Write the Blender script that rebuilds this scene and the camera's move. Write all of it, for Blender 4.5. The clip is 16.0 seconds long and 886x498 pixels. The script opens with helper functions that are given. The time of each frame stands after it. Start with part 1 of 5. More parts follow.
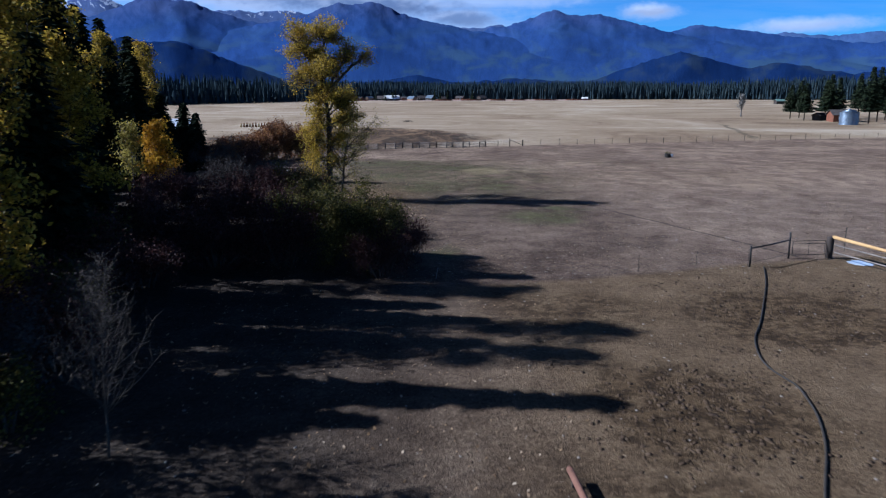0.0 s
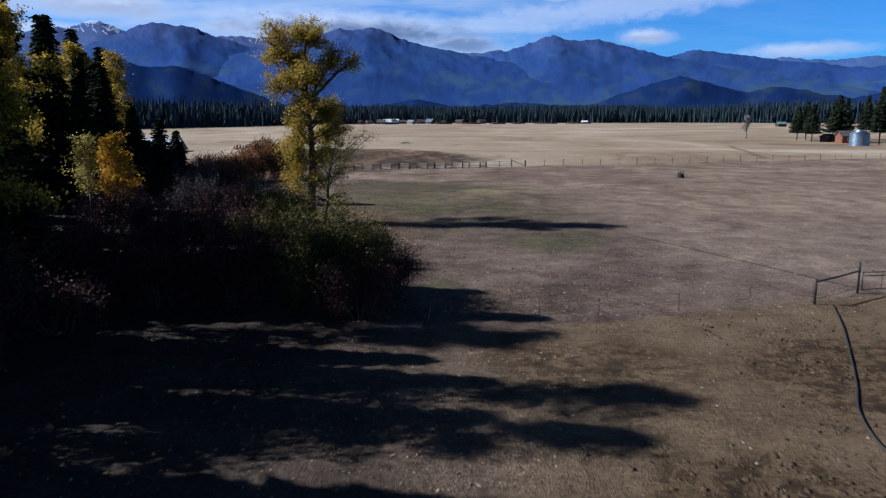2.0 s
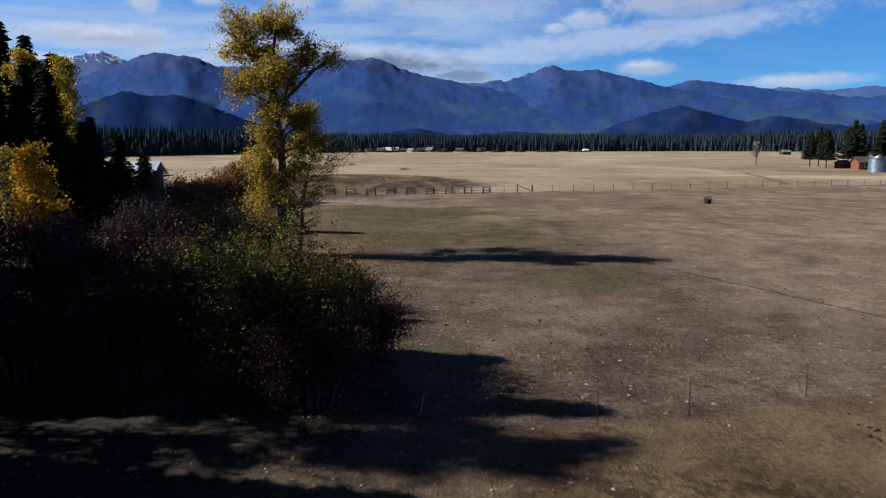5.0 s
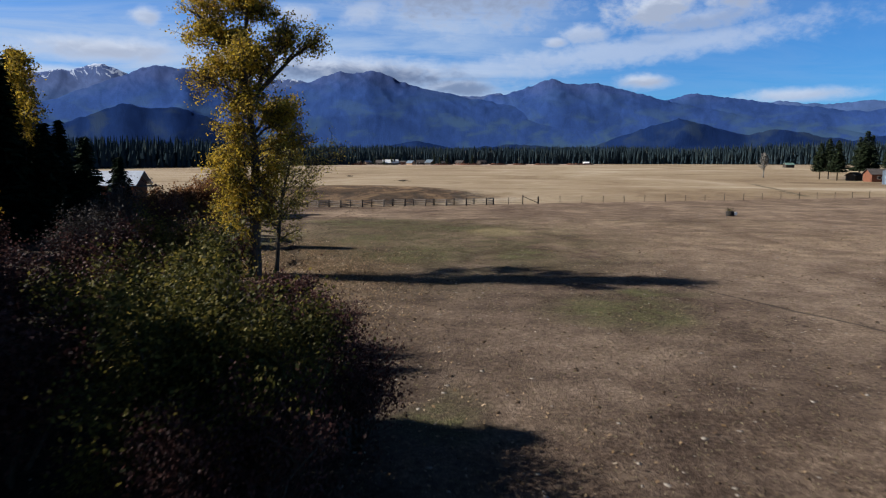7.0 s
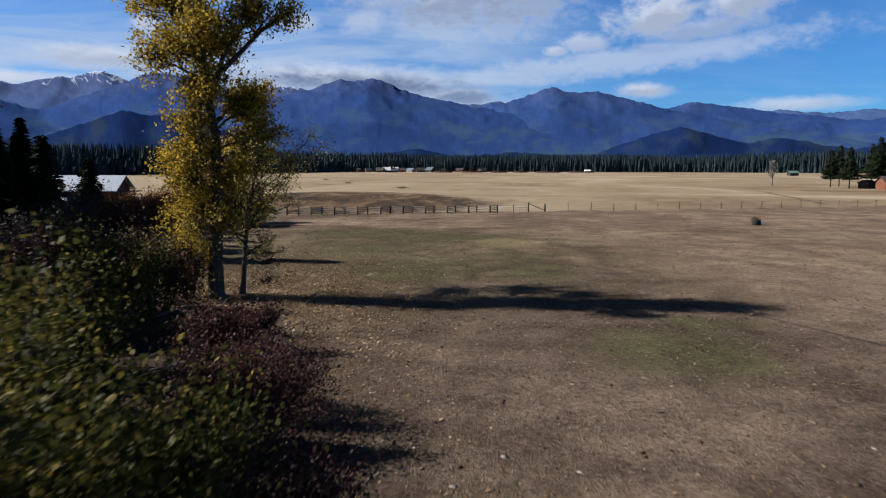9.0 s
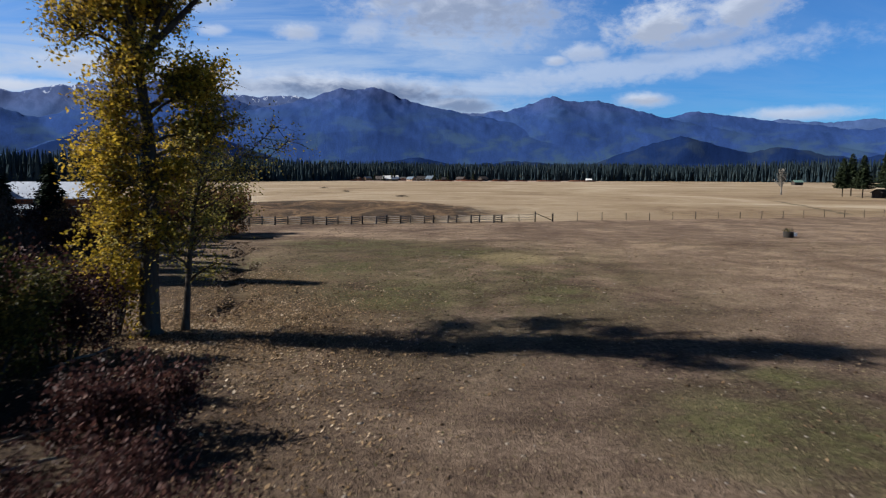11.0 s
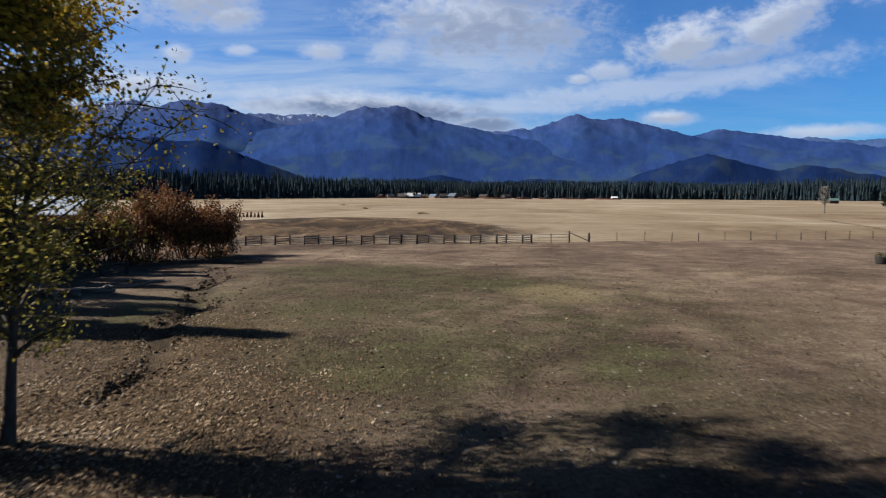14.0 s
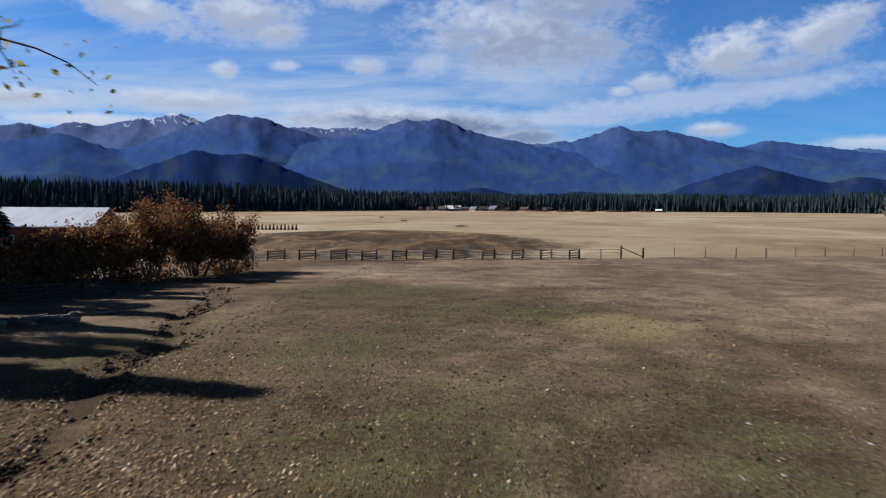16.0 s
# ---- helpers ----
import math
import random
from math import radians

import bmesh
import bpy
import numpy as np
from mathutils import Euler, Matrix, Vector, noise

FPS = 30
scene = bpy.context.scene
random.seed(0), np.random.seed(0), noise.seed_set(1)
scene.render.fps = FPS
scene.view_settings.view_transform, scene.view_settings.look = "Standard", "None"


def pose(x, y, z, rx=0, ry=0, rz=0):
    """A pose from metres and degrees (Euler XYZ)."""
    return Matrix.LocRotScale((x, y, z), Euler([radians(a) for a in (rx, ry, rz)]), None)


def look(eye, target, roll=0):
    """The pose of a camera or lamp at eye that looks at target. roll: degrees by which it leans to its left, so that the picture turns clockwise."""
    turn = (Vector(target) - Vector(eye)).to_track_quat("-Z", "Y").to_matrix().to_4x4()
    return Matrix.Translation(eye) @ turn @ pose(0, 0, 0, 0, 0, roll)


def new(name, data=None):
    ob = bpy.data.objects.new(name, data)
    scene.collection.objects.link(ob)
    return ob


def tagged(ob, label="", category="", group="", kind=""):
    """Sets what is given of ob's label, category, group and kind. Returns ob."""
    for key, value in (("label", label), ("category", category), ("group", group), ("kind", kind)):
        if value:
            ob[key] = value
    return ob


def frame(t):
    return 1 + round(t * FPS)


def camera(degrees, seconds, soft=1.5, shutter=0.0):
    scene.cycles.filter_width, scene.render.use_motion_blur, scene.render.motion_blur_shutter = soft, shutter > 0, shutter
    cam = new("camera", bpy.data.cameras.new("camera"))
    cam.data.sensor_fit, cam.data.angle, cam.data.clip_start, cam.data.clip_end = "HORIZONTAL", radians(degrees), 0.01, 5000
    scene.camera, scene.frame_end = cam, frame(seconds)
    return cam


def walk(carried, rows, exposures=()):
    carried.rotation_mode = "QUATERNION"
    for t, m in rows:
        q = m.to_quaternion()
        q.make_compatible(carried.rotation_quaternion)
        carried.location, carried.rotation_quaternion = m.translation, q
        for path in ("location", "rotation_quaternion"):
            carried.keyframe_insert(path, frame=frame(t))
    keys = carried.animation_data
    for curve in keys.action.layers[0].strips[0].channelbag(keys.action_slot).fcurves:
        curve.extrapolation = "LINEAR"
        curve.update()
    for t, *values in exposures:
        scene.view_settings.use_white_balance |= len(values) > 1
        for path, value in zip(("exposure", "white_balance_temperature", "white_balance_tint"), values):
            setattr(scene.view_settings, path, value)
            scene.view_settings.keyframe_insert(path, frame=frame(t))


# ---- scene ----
cam = camera(62.94, 16.0, soft=1.2, shutter=0.8)
PATH = [
    (0, (-0.018, 0.000, 10.985), (0.368, 19.542, 6.745), -0.15),
    (0.5, (0.118, 2.216, 10.628), (0.505, 21.796, 6.568), -0.17),
    (1, (0.249, 4.321, 10.288), (0.636, 23.933, 6.387), -0.19),
    (1.5, (0.342, 6.341, 9.990), (0.736, 25.983, 6.239), -0.20),
    (2, (0.446, 8.472, 9.696), (0.837, 28.141, 6.094), -0.21),
    (2.5, (0.519, 10.708, 9.397), (0.923, 30.404, 5.948), -0.21),
    (3, (0.595, 12.886, 9.111), (0.994, 32.607, 5.805), -0.21),
    (3.5, (0.639, 14.923, 8.864), (1.031, 34.667, 5.700), -0.20),
    (4, (0.667, 16.910, 8.626), (1.056, 36.673, 5.580), -0.19),
    (6.5, (0.677, 27.241, 7.558), (1.092, 47.074, 5.016), -0.08),
    (7, (0.661, 29.350, 7.393), (1.073, 49.192, 4.922), -0.05),
    (7.5, (0.665, 31.397, 7.232), (1.078, 51.248, 4.837), -0.02),
    (8, (0.680, 33.435, 7.086), (1.090, 53.293, 4.739), 0.01),
    (8.5, (0.710, 35.490, 6.951), (1.120, 55.353, 4.651), 0.04),
    (9, (0.739, 37.559, 6.816), (1.149, 57.427, 4.560), 0.07),
    (11.5, (0.941, 48.378, 6.370), (1.343, 68.279, 4.426), 0.22),
    (12, (1.000, 50.593, 6.277), (1.396, 70.501, 4.408), 0.24),
    (12.5, (1.070, 52.741, 6.194), (1.459, 72.658, 4.413), 0.26),
    (13, (1.131, 54.921, 6.111), (1.465, 74.846, 4.411), 0.28),
    (13.5, (1.189, 57.191, 6.045), (1.252, 77.126, 4.424), 0.30),
    (14, (1.247, 59.310, 5.984), (1.026, 79.250, 4.453), 0.31),
    (14.5, (1.296, 61.447, 5.924), (0.806, 81.389, 4.470), 0.32),
    (15, (1.328, 63.654, 5.869), (0.572, 83.593, 4.504), 0.33),
    (15.5, (1.362, 65.785, 5.808), (0.273, 85.715, 4.526), 0.33),
    (16, (1.376, 67.884, 5.753), (0.036, 87.804, 4.567), 0.32),
]
walk(cam, [(t, look(eye, target, roll)) for t, eye, target, roll in PATH],
     exposures=[(0.0, 0.95, 4950, 13), (2.0, 0.95, 5300, 12), (3.5, 0.95, 5700, 11), (6.5, 0.97, 6200, 10), (16.0, 0.97, 6250, 10)])

# ---- sun and sky ----
SUN_AZ, SUN_EL = -83.2, 33.5          # degrees clockwise from +y, degrees above the horizon
_a, _e = radians(SUN_AZ), radians(SUN_EL)
SUN_DIR = Vector((math.sin(_a) * math.cos(_e), math.cos(_a) * math.cos(_e), math.sin(_e)))
sun_data = bpy.data.lights.new("sun", "SUN")
sun_data.energy, sun_data.angle, sun_data.color = 5.0, radians(0.55), (1.0, 0.945, 0.87)
sun = new("sun", sun_data)
sun.matrix_world = look(SUN_DIR * 100, (0, 0, 0))


# ---- node helpers ----
class Net:
    """Short hand for building node trees."""

    def __init__(self, tree):
        self.t = tree

    def put(self, kind):
        return self.t.nodes.new(kind)

    def link(self, value, socket):
        if isinstance(value, bpy.types.NodeSocket):
            self.t.links.new(value, socket)
        elif value is not None:
            if socket.type == "RGBA" and len(value) == 3:
                value = (*value, 1.0)
            socket.default_value = value

    def calc(self, op, a, b=None, c=None, clamp=False):
        n = self.put("ShaderNodeMath")
        n.operation, n.use_clamp = op, clamp
        for i, v in enumerate((a, b, c)):
            self.link(v, n.inputs[i])
        return n.outputs[0]

    def vec(self, op, a, b=None):
        n = self.put("ShaderNodeVectorMath")
        n.operation = op
        self.link(a, n.inputs[0])
        self.link(b, n.inputs[1])
        return n.outputs["Value"] if op in ("LENGTH", "DOT_PRODUCT") else n.outputs[0]

    def grain(self, vec, scale, detail=4.0, rough=0.55, warp=0.0):
        n = self.put("ShaderNodeTexNoise")
        self.link(vec, n.inputs["Vector"])
        n.inputs["Scale"].default_value, n.inputs["Detail"].default_value = scale, detail
        n.inputs["Roughness"].default_value, n.inputs["Distortion"].default_value = rough, warp
        return n.outputs[0]

    def cells(self, vec, scale):
        n = self.put("ShaderNodeTexVoronoi")
        self.link(vec, n.inputs["Vector"])
        n.inputs["Scale"].default_value = scale
        return n.outputs

    def step(self, v, lo, hi, a=0.0, b=1.0):
        n = self.put("ShaderNodeMapRange")
        n.interpolation_type = "SMOOTHSTEP"
        self.link(v, n.inputs["Value"])
        for key, value in (("From Min", lo), ("From Max", hi), ("To Min", a), ("To Max", b)):
            self.link(value, n.inputs[key])
        return n.outputs[0]

    def mix(self, fac, a, b, how="MIX"):
        n = self.put("ShaderNodeMix")
        n.data_type, n.blend_type = "RGBA", how
        self.link(fac, n.inputs[0])
        self.link(a, n.inputs[6])
        self.link(b, n.inputs[7])
        return n.outputs[2]

    def ramp(self, fac, stops):
        n = self.put("ShaderNodeValToRGB")
        while len(n.color_ramp.elements) < len(stops):
            n.color_ramp.elements.new(0.5)
        for e, (p, c) in zip(n.color_ramp.elements, stops):
            e.position, e.color = p, (*c, 1.0)
        self.link(fac, n.inputs[0])
        return n.outputs[0]

    def scaled(self, vec, s, off=(0, 0, 0)):
        n = self.put("ShaderNodeMapping")
        self.link(vec, n.inputs["Vector"])
        n.inputs["Scale"].default_value, n.inputs["Location"].default_value = s, off
        return n.outputs[0]

    def split(self, vec):
        n = self.put("ShaderNodeSeparateXYZ")
        self.link(vec, n.inputs[0])
        return n.outputs

    def join(self, x, y, z=0.0):
        n = self.put("ShaderNodeCombineXYZ")
        for i, v in enumerate((x, y, z)):
            self.link(v, n.inputs[i])
        return n.outputs[0]

    def bump(self, height, strength, distance):
        n = self.put("ShaderNodeBump")
        self.link(height, n.inputs["Height"])
        n.inputs["Strength"].default_value, n.inputs["Distance"].default_value = strength, distance
        return n.outputs[0]


# ---- the sky: clear blue, a thin high veil and some cumulus ----
world = bpy.data.worlds.new("sky")
scene.world = world
world.use_nodes = True
W = Net(world.node_tree)
back = [n for n in world.node_tree.nodes if n.type == "BACKGROUND"][0]
sky = W.put("ShaderNodeTexSky")
sky.sky_type, sky.sun_disc = "NISHITA", False
sky.sun_elevation, sky.sun_rotation = radians(SUN_EL), radians(SUN_AZ % 360)
sky.altitude, sky.air_density, sky.dust_density, sky.ozone_density = 900, 1.0, 0.1, 2.0
SKY_STRENGTH = 0.05
way = W.put("ShaderNodeTexCoord").outputs["Generated"]
sx, sy, sz = W.split(way)
az = W.calc("MULTIPLY", W.calc("ARCTAN2", sx, sy), 57.2958)
el = W.calc("MULTIPLY", W.calc("ARCSINE", sz), 57.2958)
flat = W.calc("ADD", W.calc("MAXIMUM", sz, 0.0), 0.09)
sheet = W.join(W.calc("DIVIDE", sx, flat), W.calc("DIVIDE", sy, flat))
# the high veil: streaks drawn out across the view
streak = W.grain(W.scaled(sheet, (0.55, 1.15, 1.0), (3.1, 0.4, 0)), 1.0, 8, 0.62, 1.3)
broad = W.grain(W.scaled(sheet, (0.5, 0.8, 1.0), (7.7, 2.3, 0)), 0.55, 3, 0.5, 0.3)
veil = W.calc("MULTIPLY", W.step(streak, 0.28, 0.66, 0.12, 1.0), W.step(broad, 0.24, 0.50))
veil = W.calc("MULTIPLY", veil, W.step(az, 16.0, -2.0, 0.14, 1.0))
veil = W.calc("MULTIPLY", veil, W.step(el, 40.0, 19.0, 0.0, 0.9))
# ragged edges and inner billows shared by all cumulus
puff = W.grain(W.scaled(W.join(az, el), (1.0, 1.5, 1.0)), 0.42, 7, 0.62, 0.25)
fine = W.grain(W.scaled(W.join(az, el), (1.0, 1.8, 1.0), (40, 9, 0)), 1.1, 6, 0.6, 0.2)
billow = W.grain(W.scaled(W.join(az, el), (0.75, 1.5, 1.0), (11, 3, 0)), 0.5, 5, 0.55, 0.5)
CLOUDS = [  # azimuth, elevation, half width, half height, thickness, tilt, grey underside, raggedness
    (2.2, 12.9, 8.8, 3.0, 0.92, -0.06, 0.75, 1.7), (5.5, 15.6, 6.0, 2.2, 0.8, 0.0, 0.8, 1.6), (17.3, 11.0, 3.6, 1.75, 1.0, 0.18, 0.50, 2.0),
    (23.4, 11.9, 3.6, 1.7, 0.95, 0.30, 0.55, 2.0), (20.6, 10.0, 4.6, 1.0, 0.7, 0.1, 0.7, 1.6), (12.0, 9.3, 1.9, 0.75, 0.75, 0.0, 0.35, 1.6), (17.3, 8.7, 2.2, 0.6, 0.55, 0.0, 0.4, 1.4),
    (-23.2, 7.6, 5.8, 0.95, 1.0, 0.0, 0.42, 0.8), (-30.0, 5.9, 5.0, 0.55, 1.0, 0.03, 0.1, 0.7), (-36.0, 7.2, 6.0, 0.8, 1.0, 0.0, 0.4, 0.8),
    (-5.6, 6.6, 11.5, 1.3, 1.0, -0.05, 1.0, 0.8), (-12.6, 6.5, 5.5, 0.9, 0.85, 0.0, 0.4, 0.8), (2.4, 5.5, 4.0, 0.9, 0.9, -0.05, 1.0, 0.8), (16.4, 5.7, 2.1, 0.60, 1.0, -0.04, 0.45, 0.8), (26.8, 4.4, 4.2, 0.55, 0.85, 0.02, 0.3, 0.8),
    (15.0, 7.9, 15.0, 1.1, 0.60, 0.10, 0.15, 1.5), (6.0, 6.9, 9.0, 1.0, 0.5, 0.08, 0.2, 1.5),
    (-19.2, 14.2, 4.4, 2.1, 1.0, 0.0, 0.55, 1.8), (-16.8, 12.9, 2.2, 1.0, 0.95, 0.1, 0.5, 1.6), (-26.6, 13.8, 4.6, 1.5, 0.95, -0.25, 0.45, 1.6), (-10.5, 15.6, 3.0, 0.9, 0.8, 0.0, 0.4, 1.7),
    (-20.5, 10.0, 1.0, 0.62, 0.85, 0.0, 0.4, 1.2), (-16.2, 10.5, 1.2, 0.4, 0.7, 0.0, 0.2, 1.2), (-9.9, 10.7, 1.7, 0.65, 0.85, 0.0, 0.4, 1.3), (-4.6, 11.1, 1.9, 1.0, 0.65, 0.2, 0.3, 1.5), (9.9, 8.7, 1.0, 0.42, 0.85, 0.0, 0.4, 1.1),
    (30.5, 14.5, 3.5, 1.6, 0.8, 0.1, 0.4, 1.8), (-26.0, 19.6, 7.0, 2.4, 0.65, 0.0, 0.4, 1.6), (-15.0, 18.6, 5.0, 2.0, 0.7, 0.0, 0.4, 1.6), (-3.5, 18.4, 8.0, 2.2, 0.6, 0.0, 0.4, 1.6),
]
cover, shade = 0.0, 0.0
for ca, ce, wa, we, thick, tilt, grey, ragged in CLOUDS:
    du = W.calc("SUBTRACT", az, ca)
    u = W.calc("DIVIDE", du, wa)
    v = W.calc("DIVIDE", W.calc("SUBTRACT", W.calc("SUBTRACT", el, ce), W.calc("MULTIPLY", du, tilt)), we)
    r = W.calc("SQRT", W.calc("ADD", W.calc("MULTIPLY", u, u), W.calc("MULTIPLY", v, v)))
    rag = W.calc("ADD", W.calc("MULTIPLY", W.calc("SUBTRACT", puff, 0.5), ragged),
                 W.calc("MULTIPLY", W.calc("SUBTRACT", fine, 0.5), 0.35 + 0.35 * ragged))
    body = W.step(W.calc("SUBTRACT", r, rag), 1.35, 0.25, 0.0, thick)
    cover = W.calc("MAXIMUM", cover, body)
    under = W.calc("ADD", W.calc("MULTIPLY_ADD", W.calc("SUBTRACT", billow, 0.5), 2.6, v), W.calc("MULTIPLY", u, -0.3))
    shade = W.calc("MAXIMUM", shade, W.calc("MULTIPLY", body, W.step(under, 0.85, -0.35, 0.0, grey)))
blue = W.mix(1.0, sky.outputs[0], tuple(SKY_STRENGTH * k for k in (0.262, 0.67, 1.16)), "MULTIPLY")
# a clear sky falls off towards the zenith
blue = W.mix(1.0, blue, W.ramp(W.calc("DIVIDE", el, 90.0), [(0.20, (1, 1, 1)), (0.33, (0.36, 0.36, 0.36)), (0.60, (0.12, 0.12, 0.12))]), "MULTIPLY")
white = W.mix(shade, (0.315, 0.345, 0.405), (0.085, 0.115, 0.185))
air = W.mix(veil, blue, (0.222, 0.28, 0.375))
W.link(W.mix(cover, air, white), back.inputs["Color"])
back.inputs["Strength"].default_value = 1.0

# ---- materials ----


def material(name, rough=0.9, spec=0.2, metal=0.0):
    m = bpy.data.materials.new(name)
    m.use_nodes = True
    net = Net(m.node_tree)
    net.b = [n for n in m.node_tree.nodes if n.type == "BSDF_PRINCIPLED"][0]
    net.b.inputs["Roughness"].default_value = rough
    net.b.inputs["Specular IOR Level"].default_value = spec
    net.b.inputs["Metallic"].default_value = metal
    net.m = m
    net.pos = net.put("ShaderNodeTexCoord").outputs["Object"]
    return net


def simple(name, dark, light, scale=6.0, rough=0.85, spec=0.2, metal=0.0, bump=0.3, stretch=(1, 1, 1), depth=0.01):
    """A two-tone surface with grain at two scales and a fine relief."""
    n = material(name, rough, spec, metal)
    p = n.scaled(n.pos, stretch)
    g1, g2 = n.grain(p, scale, 5, 0.6), n.grain(p, scale * 0.17, 3)
    tone = n.calc("ADD", n.calc("MULTIPLY", g1, 0.6), n.calc("MULTIPLY", g2, 0.4))
    n.link(n.ramp(tone, [(0.32, dark), (0.68, light)]), n.b.inputs["Base Color"])
    n.link(n.bump(g1, bump, depth), n.b.inputs["Normal"])
    return n.m


def leafy(name, stops, thin=0.35, gloss=0.1):
    """Leaves: each one its own tone, with some light let through."""
    n = material(name, 0.62 if gloss else 1.0, gloss)
    island = n.put("ShaderNodeNewGeometry").outputs["Random Per Island"]
    big = n.grain(n.pos, 0.45, 2)
    tone = n.calc("ADD", n.calc("MULTIPLY", island, 0.72), n.calc("MULTIPLY", n.calc("SUBTRACT", big, 0.36), 1.0))
    col = n.ramp(tone, stops)
    n.link(col, n.b.inputs["Base Color"])
    glow = n.put("ShaderNodeBsdfTranslucent")
    n.link(col, glow.inputs[0])
    both = n.put("ShaderNodeMixShader")
    n.link(thin, both.inputs[0])
    n.link(n.b.outputs[0], both.inputs[1])
    n.link(glow.outputs[0], both.inputs[2])
    out = [k for k in n.t.nodes if k.type == "OUTPUT_MATERIAL"][0]
    n.link(both.outputs[0], out.inputs[0])
    return n.m


GOLD = leafy("gold_leaves", [(0.05, (0.075, 0.058, 0.011)), (0.35, (0.22, 0.158, 0.018)), (0.65, (0.40, 0.275, 0.026)), (0.95, (0.56, 0.37, 0.055))], 0.42)
PALE = leafy("pale_olive_leaves", [(0.05, (0.08, 0.07, 0.016)), (0.45, (0.22, 0.185, 0.035)), (0.8, (0.36, 0.29, 0.07)), (1.0, (0.45, 0.37, 0.15))], 0.45)
ORANGE = leafy("orange_leaves", [(0.05, (0.20, 0.10, 0.012)), (0.5, (0.48, 0.26, 0.015)), (0.95, (0.62, 0.36, 0.03))])
GREEN = leafy("green_yellow_leaves", [(0.0, (0.013, 0.014, 0.005)), (0.38, (0.042, 0.043, 0.011)), (0.68, (0.090, 0.078, 0.017)), (1.0, (0.26, 0.19, 0.042))])
DARKRED = leafy("dark_red_leaves", [(0.0, (0.015, 0.009, 0.009)), (0.45, (0.044, 0.020, 0.018)), (0.8, (0.084, 0.036, 0.030)), (1.0, (0.14, 0.080, 0.045))], 0.25)
RUST = leafy("rust_leaves", [(0.0, (0.044, 0.020, 0.012)), (0.4, (0.125, 0.056, 0.026)), (0.75, (0.23, 0.108, 0.042)), (1.0, (0.32, 0.19, 0.055))], 0.3)
TWIG = leafy("grey_twigs", [(0.0, (0.026, 0.022, 0.021)), (0.6, (0.060, 0.052, 0.047)), (1.0, (0.11, 0.096, 0.082))], 0.1, 0.03)
NEEDLE = leafy("spruce_needles", [(0.0, (0.006, 0.010, 0.006)), (0.6, (0.014, 0.022, 0.011)), (1.0, (0.030, 0.040, 0.019))], 0.08, 0.03)
PINE = leafy("pine_needles", [(0.0, (0.008, 0.014, 0.007)), (0.6, (0.018, 0.026, 0.012)), (1.0, (0.038, 0.046, 0.020))], 0.06)
LITTER = leafy("fallen_leaf", [(0.0, (0.045, 0.027, 0.014)), (0.45, (0.145, 0.092, 0.046)), (0.8, (0.28, 0.195, 0.115)), (1.0, (0.46, 0.385, 0.29))], 0.1)
BARK = simple("bark", (0.030, 0.024, 0.019), (0.095, 0.080, 0.065), 9.0, 0.95, 0.1, stretch=(1, 1, 0.22), bump=0.7, depth=0.03)
PALEBARK = simple("pale_bark", (0.10, 0.092, 0.08), (0.24, 0.22, 0.19), 12.0, 0.9, 0.1, stretch=(1, 1, 0.3))
RAIL = simple("weathered_rail", (0.060, 0.049, 0.041), (0.20, 0.172, 0.145), 8.0, 0.9, 0.15, stretch=(0.3, 0.3, 1.0))
FRESH = simple("fresh_pole", (0.30, 0.18, 0.07), (0.46, 0.30, 0.13), 7.0, 0.75, 0.25)
DARKWOOD = simple("dark_post", (0.020, 0.016, 0.013), (0.065, 0.052, 0.043), 7.0, 0.9, 0.15, stretch=(1, 1, 0.3))
STEEL = simple("dark_steel", (0.018, 0.017, 0.016), (0.055, 0.050, 0.045), 14.0, 0.55, 0.5, 0.6)
RUSTPIPE = simple("rusty_pipe", (0.09, 0.042, 0.027), (0.20, 0.10, 0.066), 10.0, 0.8, 0.2, 0.1)
RUBBER = simple("black_rubber", (0.016, 0.014, 0.012), (0.040, 0.035, 0.030), 9.0, 0.85, 0.15)
TIN = simple("tin_roof", (0.42, 0.46, 0.52), (0.62, 0.66, 0.72), 1.2, 0.35, 0.5, 0.35, stretch=(1, 0.2, 1), bump=0.1)
GALV = simple("galvanised_steel", (0.10, 0.13, 0.165), (0.19, 0.235, 0.28), 1.5, 0.4, 0.5, 0.6, bump=0.1)
REDBOARD = simple("red_brown_boards", (0.085, 0.032, 0.018), (0.19, 0.075, 0.04), 4.0, 0.8, 0.2, stretch=(1, 1, 0.15))
TANBOARD = simple("tan_boards", (0.16, 0.10, 0.06), (0.30, 0.20, 0.125), 4.0, 0.8, 0.2, stretch=(1, 1, 0.15))
WHITEPAINT = simple("white_paint", (0.62, 0.62, 0.60), (0.80, 0.80, 0.78), 2.0, 0.6, 0.3, bump=0.1)
GREENROOF = simple("green_roof", (0.08, 0.14, 0.115), (0.15, 0.22, 0.185), 1.5, 0.5, 0.3, bump=0.1)
SHINGLE = simple("dark_shingles", (0.03, 0.026, 0.025), (0.085, 0.075, 0.07), 3.0, 0.9, 0.1)
GLASSY = simple("window_glass", (0.010, 0.012, 0.015), (0.03, 0.034, 0.04), 1.0, 0.08, 0.5, bump=0.0)
STONE = simple("pale_stone", (0.12, 0.102, 0.085), (0.27, 0.235, 0.195), 5.0, 0.9, 0.2)
CLOD = simple("dark_clod", (0.028, 0.018, 0.011), (0.085, 0.058, 0.036), 9.0, 0.95, 0.1)
